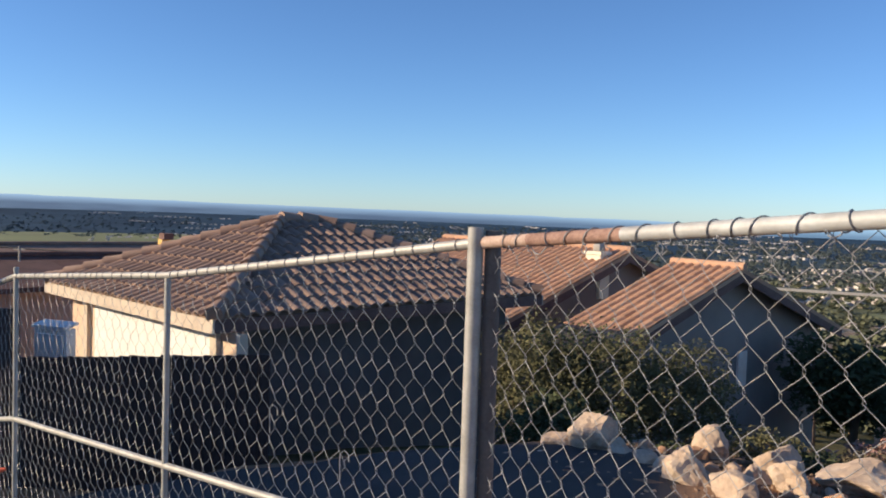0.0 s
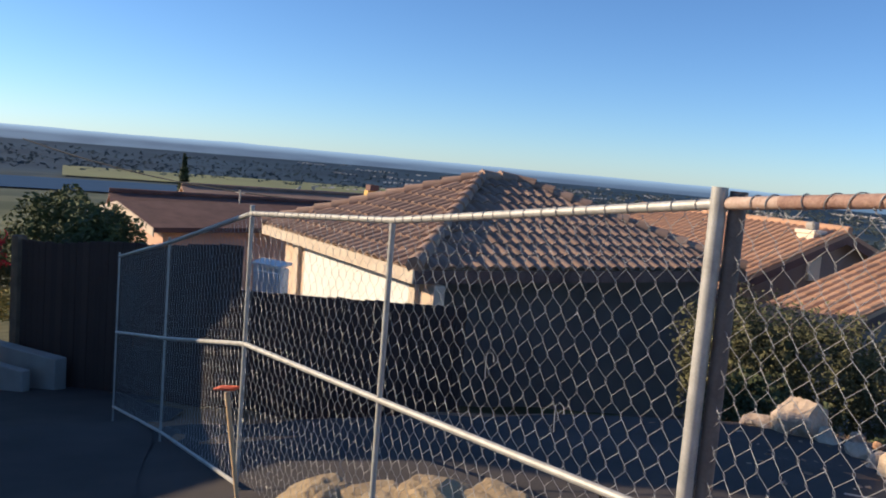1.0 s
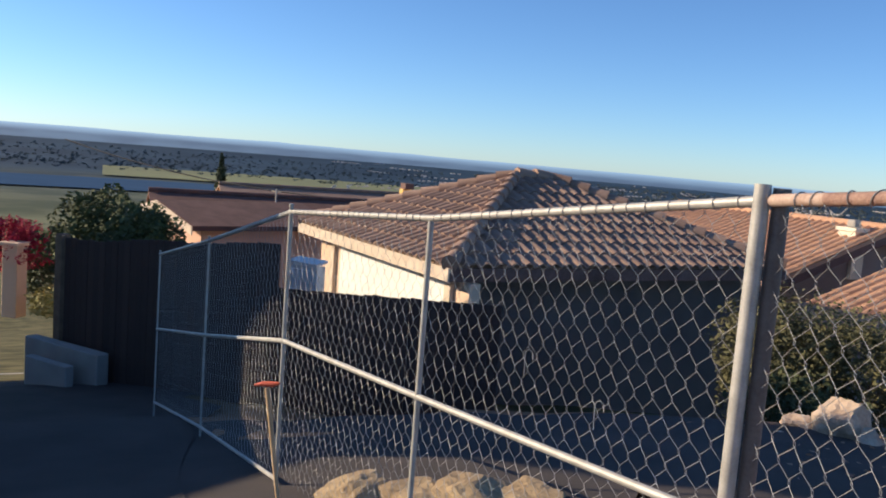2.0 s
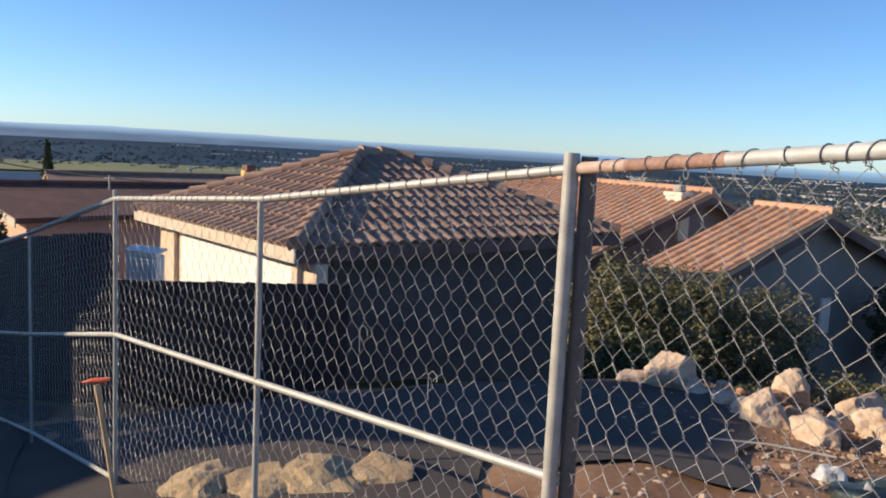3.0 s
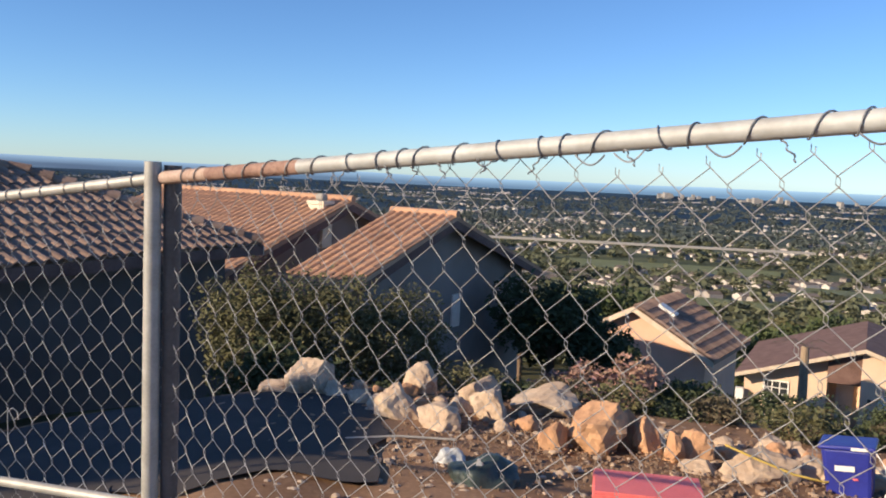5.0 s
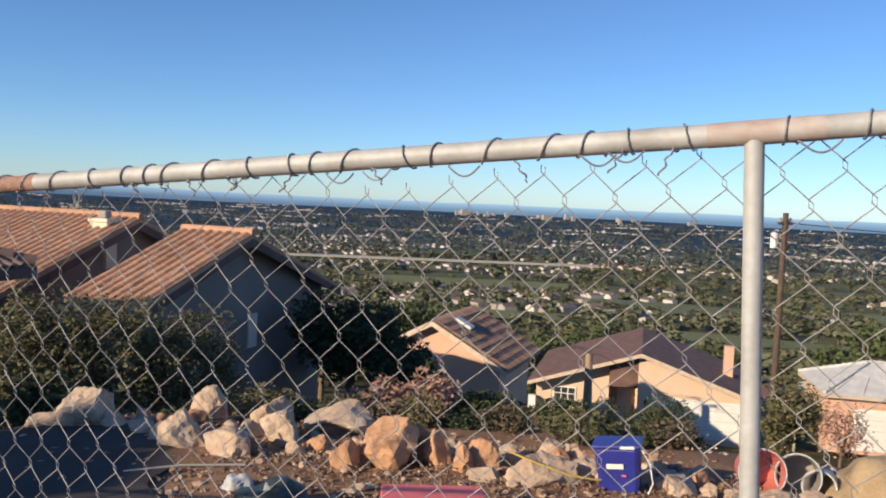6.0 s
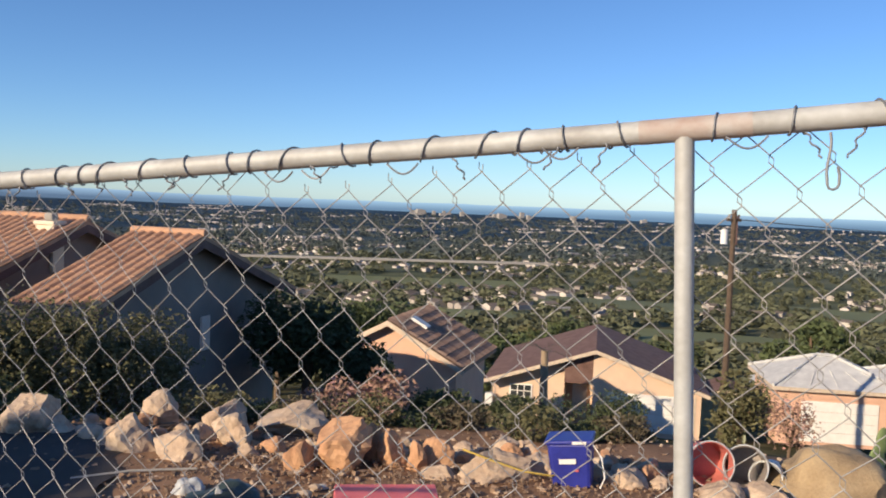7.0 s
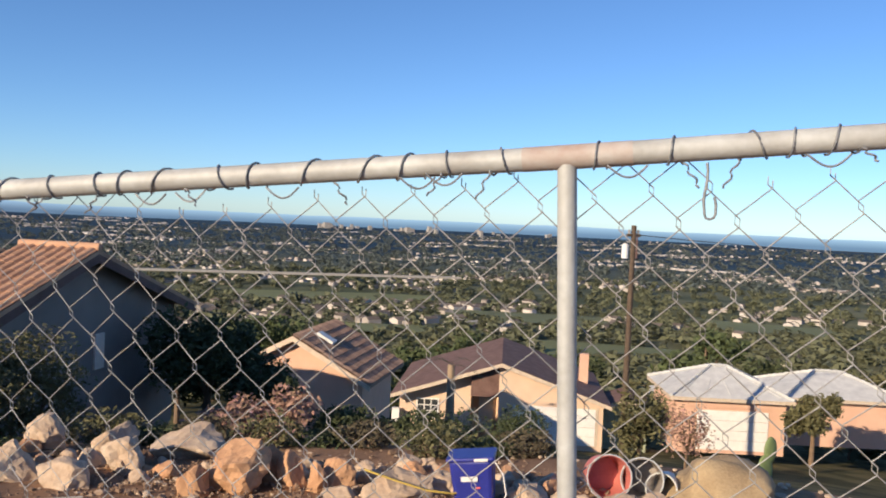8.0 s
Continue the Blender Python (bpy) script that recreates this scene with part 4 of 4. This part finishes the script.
def town(name, count, r0, r1, wall_m, roof_m, seed, label, big=0.68):
    """Small gabled houses strewn over the valley, joined."""
    rnd = random.Random(seed)
    verts, faces, mats = [], [], []
    spots = []
    while len(spots) < count:
        a = radians(rnd.uniform(-38, 66))
        r = math.sqrt(rnd.uniform((r0 / r1) ** 2, 1)) * r1 if rnd.random() < 0.5 else rnd.uniform(r0, r1)
        x, y = r * math.sin(a), r * math.cos(a)
        way = rnd.choice((0.5, 0.5, 2.07)) + 0.5 * noise.noise((x / 600, y / 600, 2))
        gap = rnd.uniform(14, 22)
        for k in range(rnd.randint(4, 16)):
            for side in (-1, 1):
                d, e = (k + rnd.uniform(-0.2, 0.2)) * gap, side * rnd.uniform(12, 17)
                spots.append((x + d * math.cos(way) - e * math.sin(way), y + d * math.sin(way) + e * math.cos(way), way))
    for x, y, way in spots:
        if math.hypot(x, y) < r0 or math.hypot(x, y) > 4000 or in_field(x, y) or noise.noise((x / 170, y / 170, 7)) < -0.15 or rnd.random() < 0.2:
            continue
        z = ground_z(x, y) - 0.5
        w, d, h = rnd.uniform(7, 14) * big, rnd.uniform(6, 10) * big, rnd.uniform(3.0, 5.0) * big
        t = way + rnd.uniform(-0.12, 0.12)
        c, s = math.cos(t), math.sin(t)
        base = len(verts)
        for px, py, pz in ((-w, -d, 0), (w, -d, 0), (w, d, 0), (-w, d, 0), (-w, -d, h), (w, -d, h), (w, d, h), (-w, d, h), (-w, 0, h + d * 0.2), (w, 0, h + d * 0.2)):
            verts.append((x + (px * c - py * s) / 2, y + (px * s + py * c) / 2, z + pz))
        for f, mi in (((0, 1, 5, 4), 0), ((1, 2, 6, 9, 5), 0), ((2, 3, 7, 6), 0), ((3, 0, 4, 8, 7), 0), ((4, 5, 9, 8), 1), ((6, 7, 8, 9), 1)):
            faces.append([base + q for q in f])
            mats.append(mi)
    me = bpy.data.meshes.new(name)
    me.from_pydata(verts, [], faces)
    me.materials.append(wall_m)
    me.materials.append(roof_m)
    me.polygons.foreach_set("material_index", mats)
    return tagged(new(name, me), label, "houses", kind="stuff")


T_WALL = mat("town_wall", (0.7, 0.64, 0.57), (0.2, 0.17, 0.145), 0.9, 0.02, 0.3, 0, pieces="island")
T_ROOF = mat("town_roof", (0.2, 0.165, 0.14), (0.08, 0.065, 0.055), 0.9, 0.02, 0.3, 0, pieces="island")
T_ROOF2 = mat("town_pale_roof", (0.6, 0.58, 0.55), (0.16, 0.15, 0.14), 0.9, 0.02, 0.3, 0, pieces="island")
town("far_houses", 2000, 160, 1500, T_WALL, T_ROOF, 1, "many small houses spread over the valley floor")
town("far_pale_houses", 350, 160, 1600, T_WALL, T_ROOF2, 2, "pale-roofed small houses among trees")
town("distant_houses", 4200, 1000, 3900, T_WALL, T_ROOF2, 3, "distant pale specks of houses", 0.8)


def woods(name, count, r0, r1, size, seed, label, material, lo=-75, hi=72, fine=22):
    """Lumpy tree crowns strewn over the land, joined."""
    rnd = random.Random(seed)
    tmpl = []
    for k in range(6):
        b = bmesh.new()
        for j in range(3):
            leaves(b, (rnd.uniform(-0.45, 0.45), rnd.uniform(-0.45, 0.45), rnd.uniform(-0.3, 0.3)), (0.75, 0.75, 0.65), fine, 0.34, seed * 50 + k * 5 + j, 0.2)
        b.verts.index_update()
        tmpl.append(([v.co.copy() for v in b.verts], [[v.index for v in f.verts] for f in b.faces]))
        b.free()
    verts, faces = [], []
    for _ in range(count):
        a, r = radians(rnd.uniform(lo, hi)), rnd.uniform(r0, r1)
        x, y = r * math.sin(a), r * math.cos(a)
        if in_field(x, y):
            continue
        z = ground_z(x, y)
        s = size * rnd.uniform(0.5, 1.5)
        vs, fs = rnd.choice(tmpl)
        base = len(verts)
        verts.extend((x + v.x * s * 1.25, y + v.y * s * 1.25, z + s * 0.7 + v.z * s * 0.9) for v in vs)
        faces.extend([base + q for q in f] for f in fs)
    me = bpy.data.meshes.new(name)
    me.from_pydata(verts, [], faces)
    me.materials.append(material)
    return tagged(new(name, me), label, "trees", kind="stuff")


# greyed green: haze of distance is put into the leaf colour
LEAF_HAZE_GREY = mat("haze_greyed_tree", (0.12, 0.14, 0.12), (0.06, 0.075, 0.07), 0.9, 0.2, 2.0, 0.3, pieces="island")
LEAF_F = mat("far_tree_green", (0.15, 0.155, 0.085), (0.075, 0.085, 0.05), 0.9, 0.4, 2.0, 0.5, pieces="island")
woods("far_trees", 4400, 150, 1000, 3.5, 4, "dark green trees among valley houses", LEAF_F, -36)
woods("distant_trees", 6800, 900, 3700, 5.8, 5, "distant tree clumps greyed by painted haze", LEAF_HAZE_GREY, -28, 72, 9)
# bluer leaves, to match the haze painted on the valley floor
LEAF_HAZE_BLUE = mat("haze_blued_tree", (0.04, 0.075, 0.095), (0.026, 0.048, 0.066), 0.95, 0.2, 2.0, 0.0, pieces="island")
woods("valley_trees", 1500, 1900, 3700, 5.0, 8, "scattered trees round the lake, blued by painted haze", LEAF_HAZE_BLUE, -75, -30, 9)
woods("slope_brush", 600, 60, 170, 2.0, 6, "dark brush on the lower slope", LEAF_F, -30)

# leafy trees on the lower slope
for i, (b, r) in enumerate(((-20, 60), (-14, 75), (12, 95), (16, 70), (23, 85), (27, 110), (31, 95), (36, 75), (41, 100), (45, 70), (49, 85), (54, 65), (20, 130), (33, 140), (47, 130), (10, 55))):
    x, y = r * math.sin(radians(b)), r * math.cos(radians(b))
    tree("tree", on(x, y), 5.5 + (i * 7 % 4), (3.4, 3.2, 2.4), 2600, 0.26, (LEAF_G, LEAF, LEAF_O)[i % 3], 200 + i, "green broad-crowned tree on the lower slope", 0.2)

far_road = tagged(part("road", box(bmesh.new(), -170, 170, -4, 4, -1.2, 0.4), CONC), "pale raised far road across the valley", "road", kind="structure")
far_road.matrix_world = Matrix.Translation((170, 672, -50.5)) @ Matrix.Rotation(radians(-13), 4, "Z")
wt = empty("water_tower", Matrix.Translation((1191, 1480, -74)), "white cylindrical water tower standing in the town", "tower")
part("tank", tube(bmesh.new(), [(0, 0, 0), (0, 0, 30), (0, 0, 33)], [7.5, 7.5, 2.0], 16), WHITE, wt)
mast = empty("radio_mast", Matrix.Translation((1215, 1470, -74)), "thin dark radio mast beside the tower", "mast")
part("shaft", tube(bmesh.new(), [(0, 0, 0), (0, 0, 62)], [2.5, 1.5], 6), TILE_D, mast)
bm = bmesh.new()
rnd = random.Random(12)
for _ in range(26):
    a, r = radians(rnd.uniform(18, 34)), rnd.uniform(3700, 3950)
    x, y, w, h = r * math.sin(a), r * math.cos(a), rnd.uniform(10, 26), rnd.uniform(8, 24)
    z = ground_z(x, y)
    box(bm, x - w / 2, x + w / 2, y - w / 2, y + w / 2, z - 5, z + h)
tagged(part("skyline_buildings", bm, CONC), "tiny pale downtown buildings on the horizon", "buildings", kind="stuff")


# ---- tie wires on the fence ----
def tie(p, along, r, seed, tail=True):
    """One turn of wire round a rail, leaning along it, with a twisted end below."""
    rnd = random.Random(seed)
    along = Vector(along).normalized()
    up = Vector((0, 0, 1))
    side = along.cross(up).normalized()
    up = side.cross(along)
    lean = rnd.uniform(0.02, 0.085) * rnd.choice((1, 1, -0.6)) if tail else rnd.uniform(0.0, 0.012)
    turn = rnd.uniform(370, 430) if tail else 367
    steps = 18
    pts = []
    for k in range(steps + 1):
        a = radians(-110 + turn * k / steps)
        pts.append(Vector(p) + (side * math.cos(a) + up * math.sin(a)) * (r + 0.002) + along * lean * (k / steps - 0.5))
    if tail:
        e, sw, drop = pts[-1], 1 if lean > 0 else -1, rnd.uniform(0.015, 0.045)
        kind = rnd.random()
        for k in range(1, 10):
            f = k / 9
            if kind < 0.55:
                q = e - up * drop * f + along * sw * 0.022 * f + (side * math.cos(f * 12) + along * math.sin(f * 12)) * 0.0035
            elif kind < 0.8:
                q = e - up * (0.02 * math.sin(f * 3.0)) + along * sw * 0.06 * f
            else:
                q = e - up * (0.016 - 0.013 * math.cos(f * 6.0)) + along * sw * (0.008 * f + 0.011 * math.sin(f * 6.0))
            pts.append(q)
    return part("tie_wire", tube(bmesh.new(), pts, 0.0018 if tail else 0.0015, 5), OLDWIRE, fence)


def ties(p, q, lo, hi, gap, r, tail, seed):
    p, q = Vector(p), Vector(q)
    n = (q - p).length
    rnd = random.Random(seed)
    s, k = lo, 0
    while s < min(hi, n):
        tie(p + (q - p) * (s / n), q - p, r, seed * 100 + k, tail)
        s += gap * rnd.uniform(0.65, 1.3)
        k += 1


ties(A, D, 0.12, 2.0, 0.088, 0.0195, True, 1)
ties(D, G, 0.05, 1.1, 0.088, 0.0195, True, 2)
for i, (p, q) in enumerate(("ba", "cb", "ec")):
    ties(POSTS[p][:3], POSTS[q][:3], 0.05, 9, 0.085, 0.0168, False, 3 + i)
for z in [1.36 - 0.128 * k for k in range(13)]:
    x, y = POSTS["a"][:2]
    tie((x - 0.028, y, z), (0, 0.0, 1), 0.0245, int(500 + z * 50), False)
for z in [0.9 - 0.21 * k for k in range(8)]:
    tie((*POSTS["c"][:2], z), (0, 0.0, 1), 0.015, int(700 + z * 50), False)
for z in (1.0, 0.62, 0.2, -0.1):
    tie((*POSTS["b"][:2], z), (0, 0.0, 1), 0.015, int(800 + z * 50), False)
hang = (D - A).normalized()
hp = D + hang * 0.21 - Vector((0, 0, 0.02))
hook = [hp + Vector((0, 0, -0.012 * k)) + hang * 0.002 * math.sin(k) for k in range(7)]
hook += [hp + hang * (0.008 - 0.008 * math.cos(a)) + Vector((0, 0, -0.078 - 0.008 * math.sin(a))) for a in (0.0, 0.8, 1.6, 2.4, 3.1)]
hook += [hook[-1] + Vector((0, 0, 0.014)), hook[-1] + Vector((0, 0, 0.026)) - hang * 0.003]
part("tie_wire", tube(bmesh.new(), hook, 0.0022, 6), OLDWIRE, fence)
for x, y, z in ((-1.155, 2.115, 0.775), (-0.79, 1.92, 0.69)):
    loop = [Vector((x, y - 0.03, z)) + Vector((0.018 * math.cos(a), 0, 0.03 * math.sin(a))) for a in (-1.8, 3.6, 2.6, 1.6, 0.6, -0.3)]
    loop[0] -= Vector((0.01, 0, 0.05))
    part("tie_wire", tube(bmesh.new(), loop, 0.0018, 5), WIRE, fence)
# post cap
x, y, top, *_ = POSTS["c"]
part("post_cap", tube(bmesh.new(), [(x, y, top + 0.03), (x, y, top + 0.05), (x, y, top + 0.055)], [0.0165, 0.0165, 0.01], 14), GALV, fence, smooth=True)
part("bottom_rail", tube(bmesh.new(), [(*POSTS["c"][:2], POSTS["c"][4] + 0.05), (*POSTS["e"][:2], POSTS["e"][4] + 0.05), (*POSTS["f"][:2], POSTS["f"][4] + 0.05)], 0.016, 10), GALV, fence)

# ---- things lying about ----
RED = mat("faded_red_plastic", (0.85, 0.2, 0.18), (0.7, 0.14, 0.13), 0.5, 6, 60, 0.1)
BLUE = mat("deep_blue_plastic", (0.03, 0.04, 0.30), (0.02, 0.025, 0.2), 0.4, 6, 60, 0.2)
TARP = mat("dark_green_tarp", (0.05, 0.075, 0.07), (0.025, 0.035, 0.035), 0.45, 6, 40, 0.5)
CLEAR = mat("cloudy_plastic_film", (0.6, 0.62, 0.62), (0.35, 0.36, 0.36), 0.3, 9, 50, 0.5)
YELLOW = mat("yellow_hose", (0.7, 0.5, 0.1), (0.5, 0.35, 0.07), 0.6)
BLACK = mat("black_rubber", (0.02, 0.02, 0.02), (0.012, 0.012, 0.012), 0.6)
ORANGE = mat("orange_red_paint", (0.75, 0.13, 0.05), (0.55, 0.09, 0.04), 0.55)
HANDLE = mat("pale_wood_handle", (0.55, 0.38, 0.22), (0.4, 0.26, 0.14), 0.7)

pick = empty("pickaxe", Matrix.Identity(4), "pickaxe with red head leaning on the fence post", "tool")
ht = Vector((-2.868, 2.545, 0.20))
part("handle", tube(bmesh.new(), [(-2.70, 2.57, -0.74), (-2.78, 2.555, -0.3), ht], [0.015, 0.012, 0.015], 8), HANDLE, pick, smooth=True)
part("head", tube(bmesh.new(), [ht + Vector((-0.075, -0.02, 0.006)), ht + Vector((-0.03, -0.01, 0.02)), ht + Vector((0.025, 0.01, 0.024)), ht + Vector((0.065, 0.02, 0.036))], [0.005, 0.013, 0.016, 0.007], 8), ORANGE, pick, "red painted steel head")
blk = tagged(part("concrete_block", box(bmesh.new(), -2.98, -2.86, 2.58, 2.70, -0.76, -0.54, 0.01), CONC), "small pale concrete block at the fence foot", "block")

cab = empty("utility_cabinet", Matrix.Translation((-8.25, 9.53, -2.4)) @ axes(-6), "pale cream metal utility cabinet beside a house", "cabinet")
part("body", box(bmesh.new(), -0.3, 0.3, -0.1, 0.1, 0, 2.08, 0.02), WHITE, cab)
bm = bmesh.new()
prism(bm, [(-0.32, -0.13, 2.08), (-0.32, 0.12, 2.13), (-0.32, 0.12, 2.17), (-0.32, -0.13, 2.12)], (0.64, 0, 0))
part("lid", bm, WHITE, cab)
part("door", box(bmesh.new(), -0.25, 0.25, -0.115, -0.1, 0.1, 2.0, 0.006), WHITE, cab)

gz = ground_z(3.55, 4.5)
bag = empty("plastic_bucket", Matrix.Translation((3.55, 4.50, gz - 0.02)) @ axes(-35) @ Matrix.Rotation(radians(-7), 4, "Y"), "deep blue square plastic bucket with white lettering bars", "bucket")
bm = bmesh.new()
box(bm, -0.16, 0.16, -0.13, 0.13, 0, 0.36, 0.03)
for v in bm.verts:
    f = 0.86 + 0.16 * v.co.z / 0.36
    v.co.x, v.co.y = v.co.x * f, v.co.y * f
    v.co += Vector((0.01, 0.01, 0.008)) * noise.noise(v.co * 7)
part("body", bm, BLUE, bag)
part("rim", box(bmesh.new(), -0.175, 0.175, -0.145, 0.145, 0.345, 0.375, 0.012), BLUE, bag)
part("lettering_bar", box(bmesh.new(), -0.075, 0.045, -0.1365, -0.1315, 0.205, 0.24), WHITE, bag, "white lettering bar")
part("lettering_bar", box(bmesh.new(), 0.03, 0.06, -0.1355, -0.1285, 0.15, 0.162), RED, bag, "red lettering bar")
part("label_strip", box(bmesh.new(), 0.03, 0.13, -0.149, -0.146, 0.35, 0.37), WHITE, bag)
part("handle", tube(bmesh.new(), [(0.17, -0.1, 0.34), (0.23, -0.12, 0.24), (0.24, -0.12, 0.1), (0.2, -0.1, 0.02)], 0.006, 6), WHITE, bag)

crate = empty("plastic_crate", Matrix.Translation((1.82, 3.52, ground_z(1.82, 3.52) - 0.01)) @ axes(-14), "faded red slotted plastic crate on the dirt", "crate")
for x0, x1, y0, y1 in ((-0.29, 0.29, -0.18, -0.165), (-0.29, 0.29, 0.165, 0.18), (-0.29, -0.275, -0.165, 0.165), (0.275, 0.29, -0.165, 0.165)):
    part("side", box(bmesh.new(), x0, x1, y0, y1, 0, 0.285, 0.004), RED, crate)
part("base", box(bmesh.new(), -0.275, 0.275, -0.165, 0.165, 0.0, 0.012), RED, crate)
part("lid", box(bmesh.new(), -0.285, 0.285, -0.175, 0.175, 0.284, 0.30, 0.004), RED, crate)
for k in range(6):
    x = -0.24 + k * 0.096
    part("rib", box(bmesh.new(), x - 0.008, x + 0.008, -0.192, -0.181, 0.01, 0.275, 0.003), RED, crate)
for x in (-0.16, 0.14):
    part("latch", box(bmesh.new(), x - 0.03, x + 0.03, -0.2, -0.181, 0.19, 0.24, 0.004), BLACK, crate, "dark latch")


def heap(name, x, y, w, d, h, material, label, category, seed, folds=7.0):
    bm = bmesh.new()
    bmesh.ops.create_icosphere(bm, subdivisions=4, radius=1.0)
    for v in bm.verts:
        p = v.co.copy()
        k = 1 + 0.35 * noise.noise(p * 1.5 + Vector((seed, 0, 0))) + 0.16 * (1 - abs(noise.noise(p * folds + Vector((0, seed, 0))))) + 0.05 * noise.noise(p * 13 + Vector((0, 0, seed)))
        v.co = Vector((p.x * w / 2 * k, p.y * d / 2 * k, max(-0.1, p.z) * h * k))
    ob = part(name, bm, material, smooth=True)
    ob.location = (x, y, ground_z(x, y) - 0.01)
    return tagged(ob, label, category)


heap("earth_mound", 5.45, 3.98, 0.9, 0.8, 0.33, MOUND, "rounded tan heap of dry earth", "mound", 12, 3.0)
heap("tarp", 1.05, 4.38, 0.44, 0.34, 0.15, TARP, "crumpled dark green tarp on the dirt", "tarp", 3)
heap("plastic_bag", 0.86, 4.80, 0.2, 0.16, 0.1, CLEAR, "crumpled cloudy plastic bag", "bag", 5)
heap("plastic_scrap", 1.0, 4.28, 0.07, 0.03, 0.16, CLEAR, "white plastic scrap on a tarp", "scrap", 6)
heap("paper_scrap", 1.72, 4.75, 0.12, 0.04, 0.025, CLEAR, "small white scrap on the dirt", "scrap", 7)


def pail(x, y, yaw, pitch, r, ln, material, label):
    p = empty("pail", Matrix.Translation((x, y, ground_z(x, y) + r * 0.9)) @ axes(yaw) @ Matrix.Rotation(radians(pitch), 4, "X"), label, "pail")
    bm = bmesh.new()
    tube(bm, [(0, 0, 0), (0, 0, ln)], [r * 0.82, r], 24, False)
    bm.faces.new([v for v in bm.verts[:24]])
    inner = [bm.verts.new((v.co.x * 0.95, v.co.y * 0.95, v.co.z)) for v in list(bm.verts)[24:48]]
    deep = [bm.verts.new((v.co.x * 0.82, v.co.y * 0.82, 0.02)) for v in inner]
    bm.verts.ensure_lookup_table()
    for k in range(24):
        j = (k + 1) % 24
        bm.faces.new((bm.verts[24 + k], bm.verts[24 + j], inner[j], inner[k]))
        bm.faces.new((inner[k], inner[j], deep[j], deep[k]))
    bm.faces.new(deep)
    part("body", bm, material, p)
    part("rim", tube(bmesh.new(), [(r * 1.01 * math.cos(k * 0.2618), r * 1.01 * math.sin(k * 0.2618), ln) for k in range(25)], 0.0055, 6), CLEAR, p)
    return p


pail(4.72, 4.56, -25, 80, 0.17, 0.30, mat("faded_coral_plastic", (0.62, 0.2, 0.16), (0.45, 0.13, 0.11), 0.55), "orange-red plastic pail lying on its side")
pail(5.02, 4.42, -40, 78, 0.16, 0.30, mat("faded_grey_plastic", (0.34, 0.30, 0.27), (0.22, 0.19, 0.17), 0.6), "faded grey pail with pale rim lying on its side")
pail(5.18, 4.30, -52, 84, 0.12, 0.26, WHITE, "white pail lying among stones")

hose = [(2.75, 4.72), (2.95, 4.62), (3.15, 4.52), (3.35, 4.48), (3.5, 4.52)]
ob = part("garden_hose", tube(bmesh.new(), [(x, y, ground_z(x, y) + (0.23, 0.16, 0.1, 0.07, 0.09)[i]) for i, (x, y) in enumerate(hose)], 0.008, 6), YELLOW, smooth=True)
tagged(ob, "thin yellow hose trailing over the stones", "hose")
ob = part("plastic_pipe", tube(bmesh.new(), [(0.12, 5.30, ground_z(0.12, 5.3) + 0.03), (0.5, 5.38, ground_z(0.5, 5.38) + 0.035), (0.95, 5.34, ground_z(0.95, 5.34) + 0.03)], 0.01, 8), CONC, smooth=True)
tagged(ob, "thin pale pipe lying on the dirt", "pipe")
CACT = mat("cactus_green", (0.2, 0.26, 0.1), (0.12, 0.16, 0.06), 0.7, 8, 40, 0.3)
cact = empty("cactus", Matrix.Translation((6.87, 4.85, ground_z(6.87, 4.85))), "pale green prickly pear cactus pads", "cactus")
for x, z, w, h in ((0, 0.14, 0.10, 0.17), (0.06, 0.34, 0.08, 0.13), (-0.1, 0.1, 0.08, 0.12)):
    bm = bmesh.new()
    bmesh.ops.create_icosphere(bm, subdivisions=3, radius=1.0, matrix=Matrix.Translation((x, 0, z)) @ Matrix.Diagonal((w, 0.03, h, 1)))
    part("pad", bm, CACT, cact, smooth=True)
feeder = empty("mailbox", Matrix.Translation((15.1, 12.9, -4.8)), "small white mailbox on a thin post", "mailbox")
part("post", box(bmesh.new(), -0.04, 0.04, -0.04, 0.04, -0.6, 0.45, 0.005), WHITE, feeder)
bm = bmesh.new()
prism(bm, [(-0.22, -0.15, 0.45), (0.22, -0.15, 0.45), (0.22, -0.15, 0.68), (0, -0.15, 0.85), (-0.22, -0.15, 0.68)], (0, 0.3, 0))
part("box", bm, WHITE, feeder)
CABLE = mat("cable_sheath", (0.06, 0.06, 0.06), (0.04, 0.04, 0.04), 0.7)


# ---- cables ----
def cable(p, q, sag, r, label, material=None):
    p, q = Vector(p), Vector(q)
    pts = [p.lerp(q, k / 12) - Vector((0, 0, sag * 4 * (k / 12) * (1 - k / 12))) for k in range(13)]
    return tagged(part("cable", tube(bmesh.new(), pts, r, 5), material or CABLE), label, "cable")


cable((-36.6, 25.6, 1.0), (-20.3, 28.0, -0.5), 0.5, 0.03, "dark overhead cable running to a roof")
cable((24.6, 28.6, 1.1), (60.0, 22.0, 2.0), 0.8, 0.02, "thin overhead cable from the wooden pole")
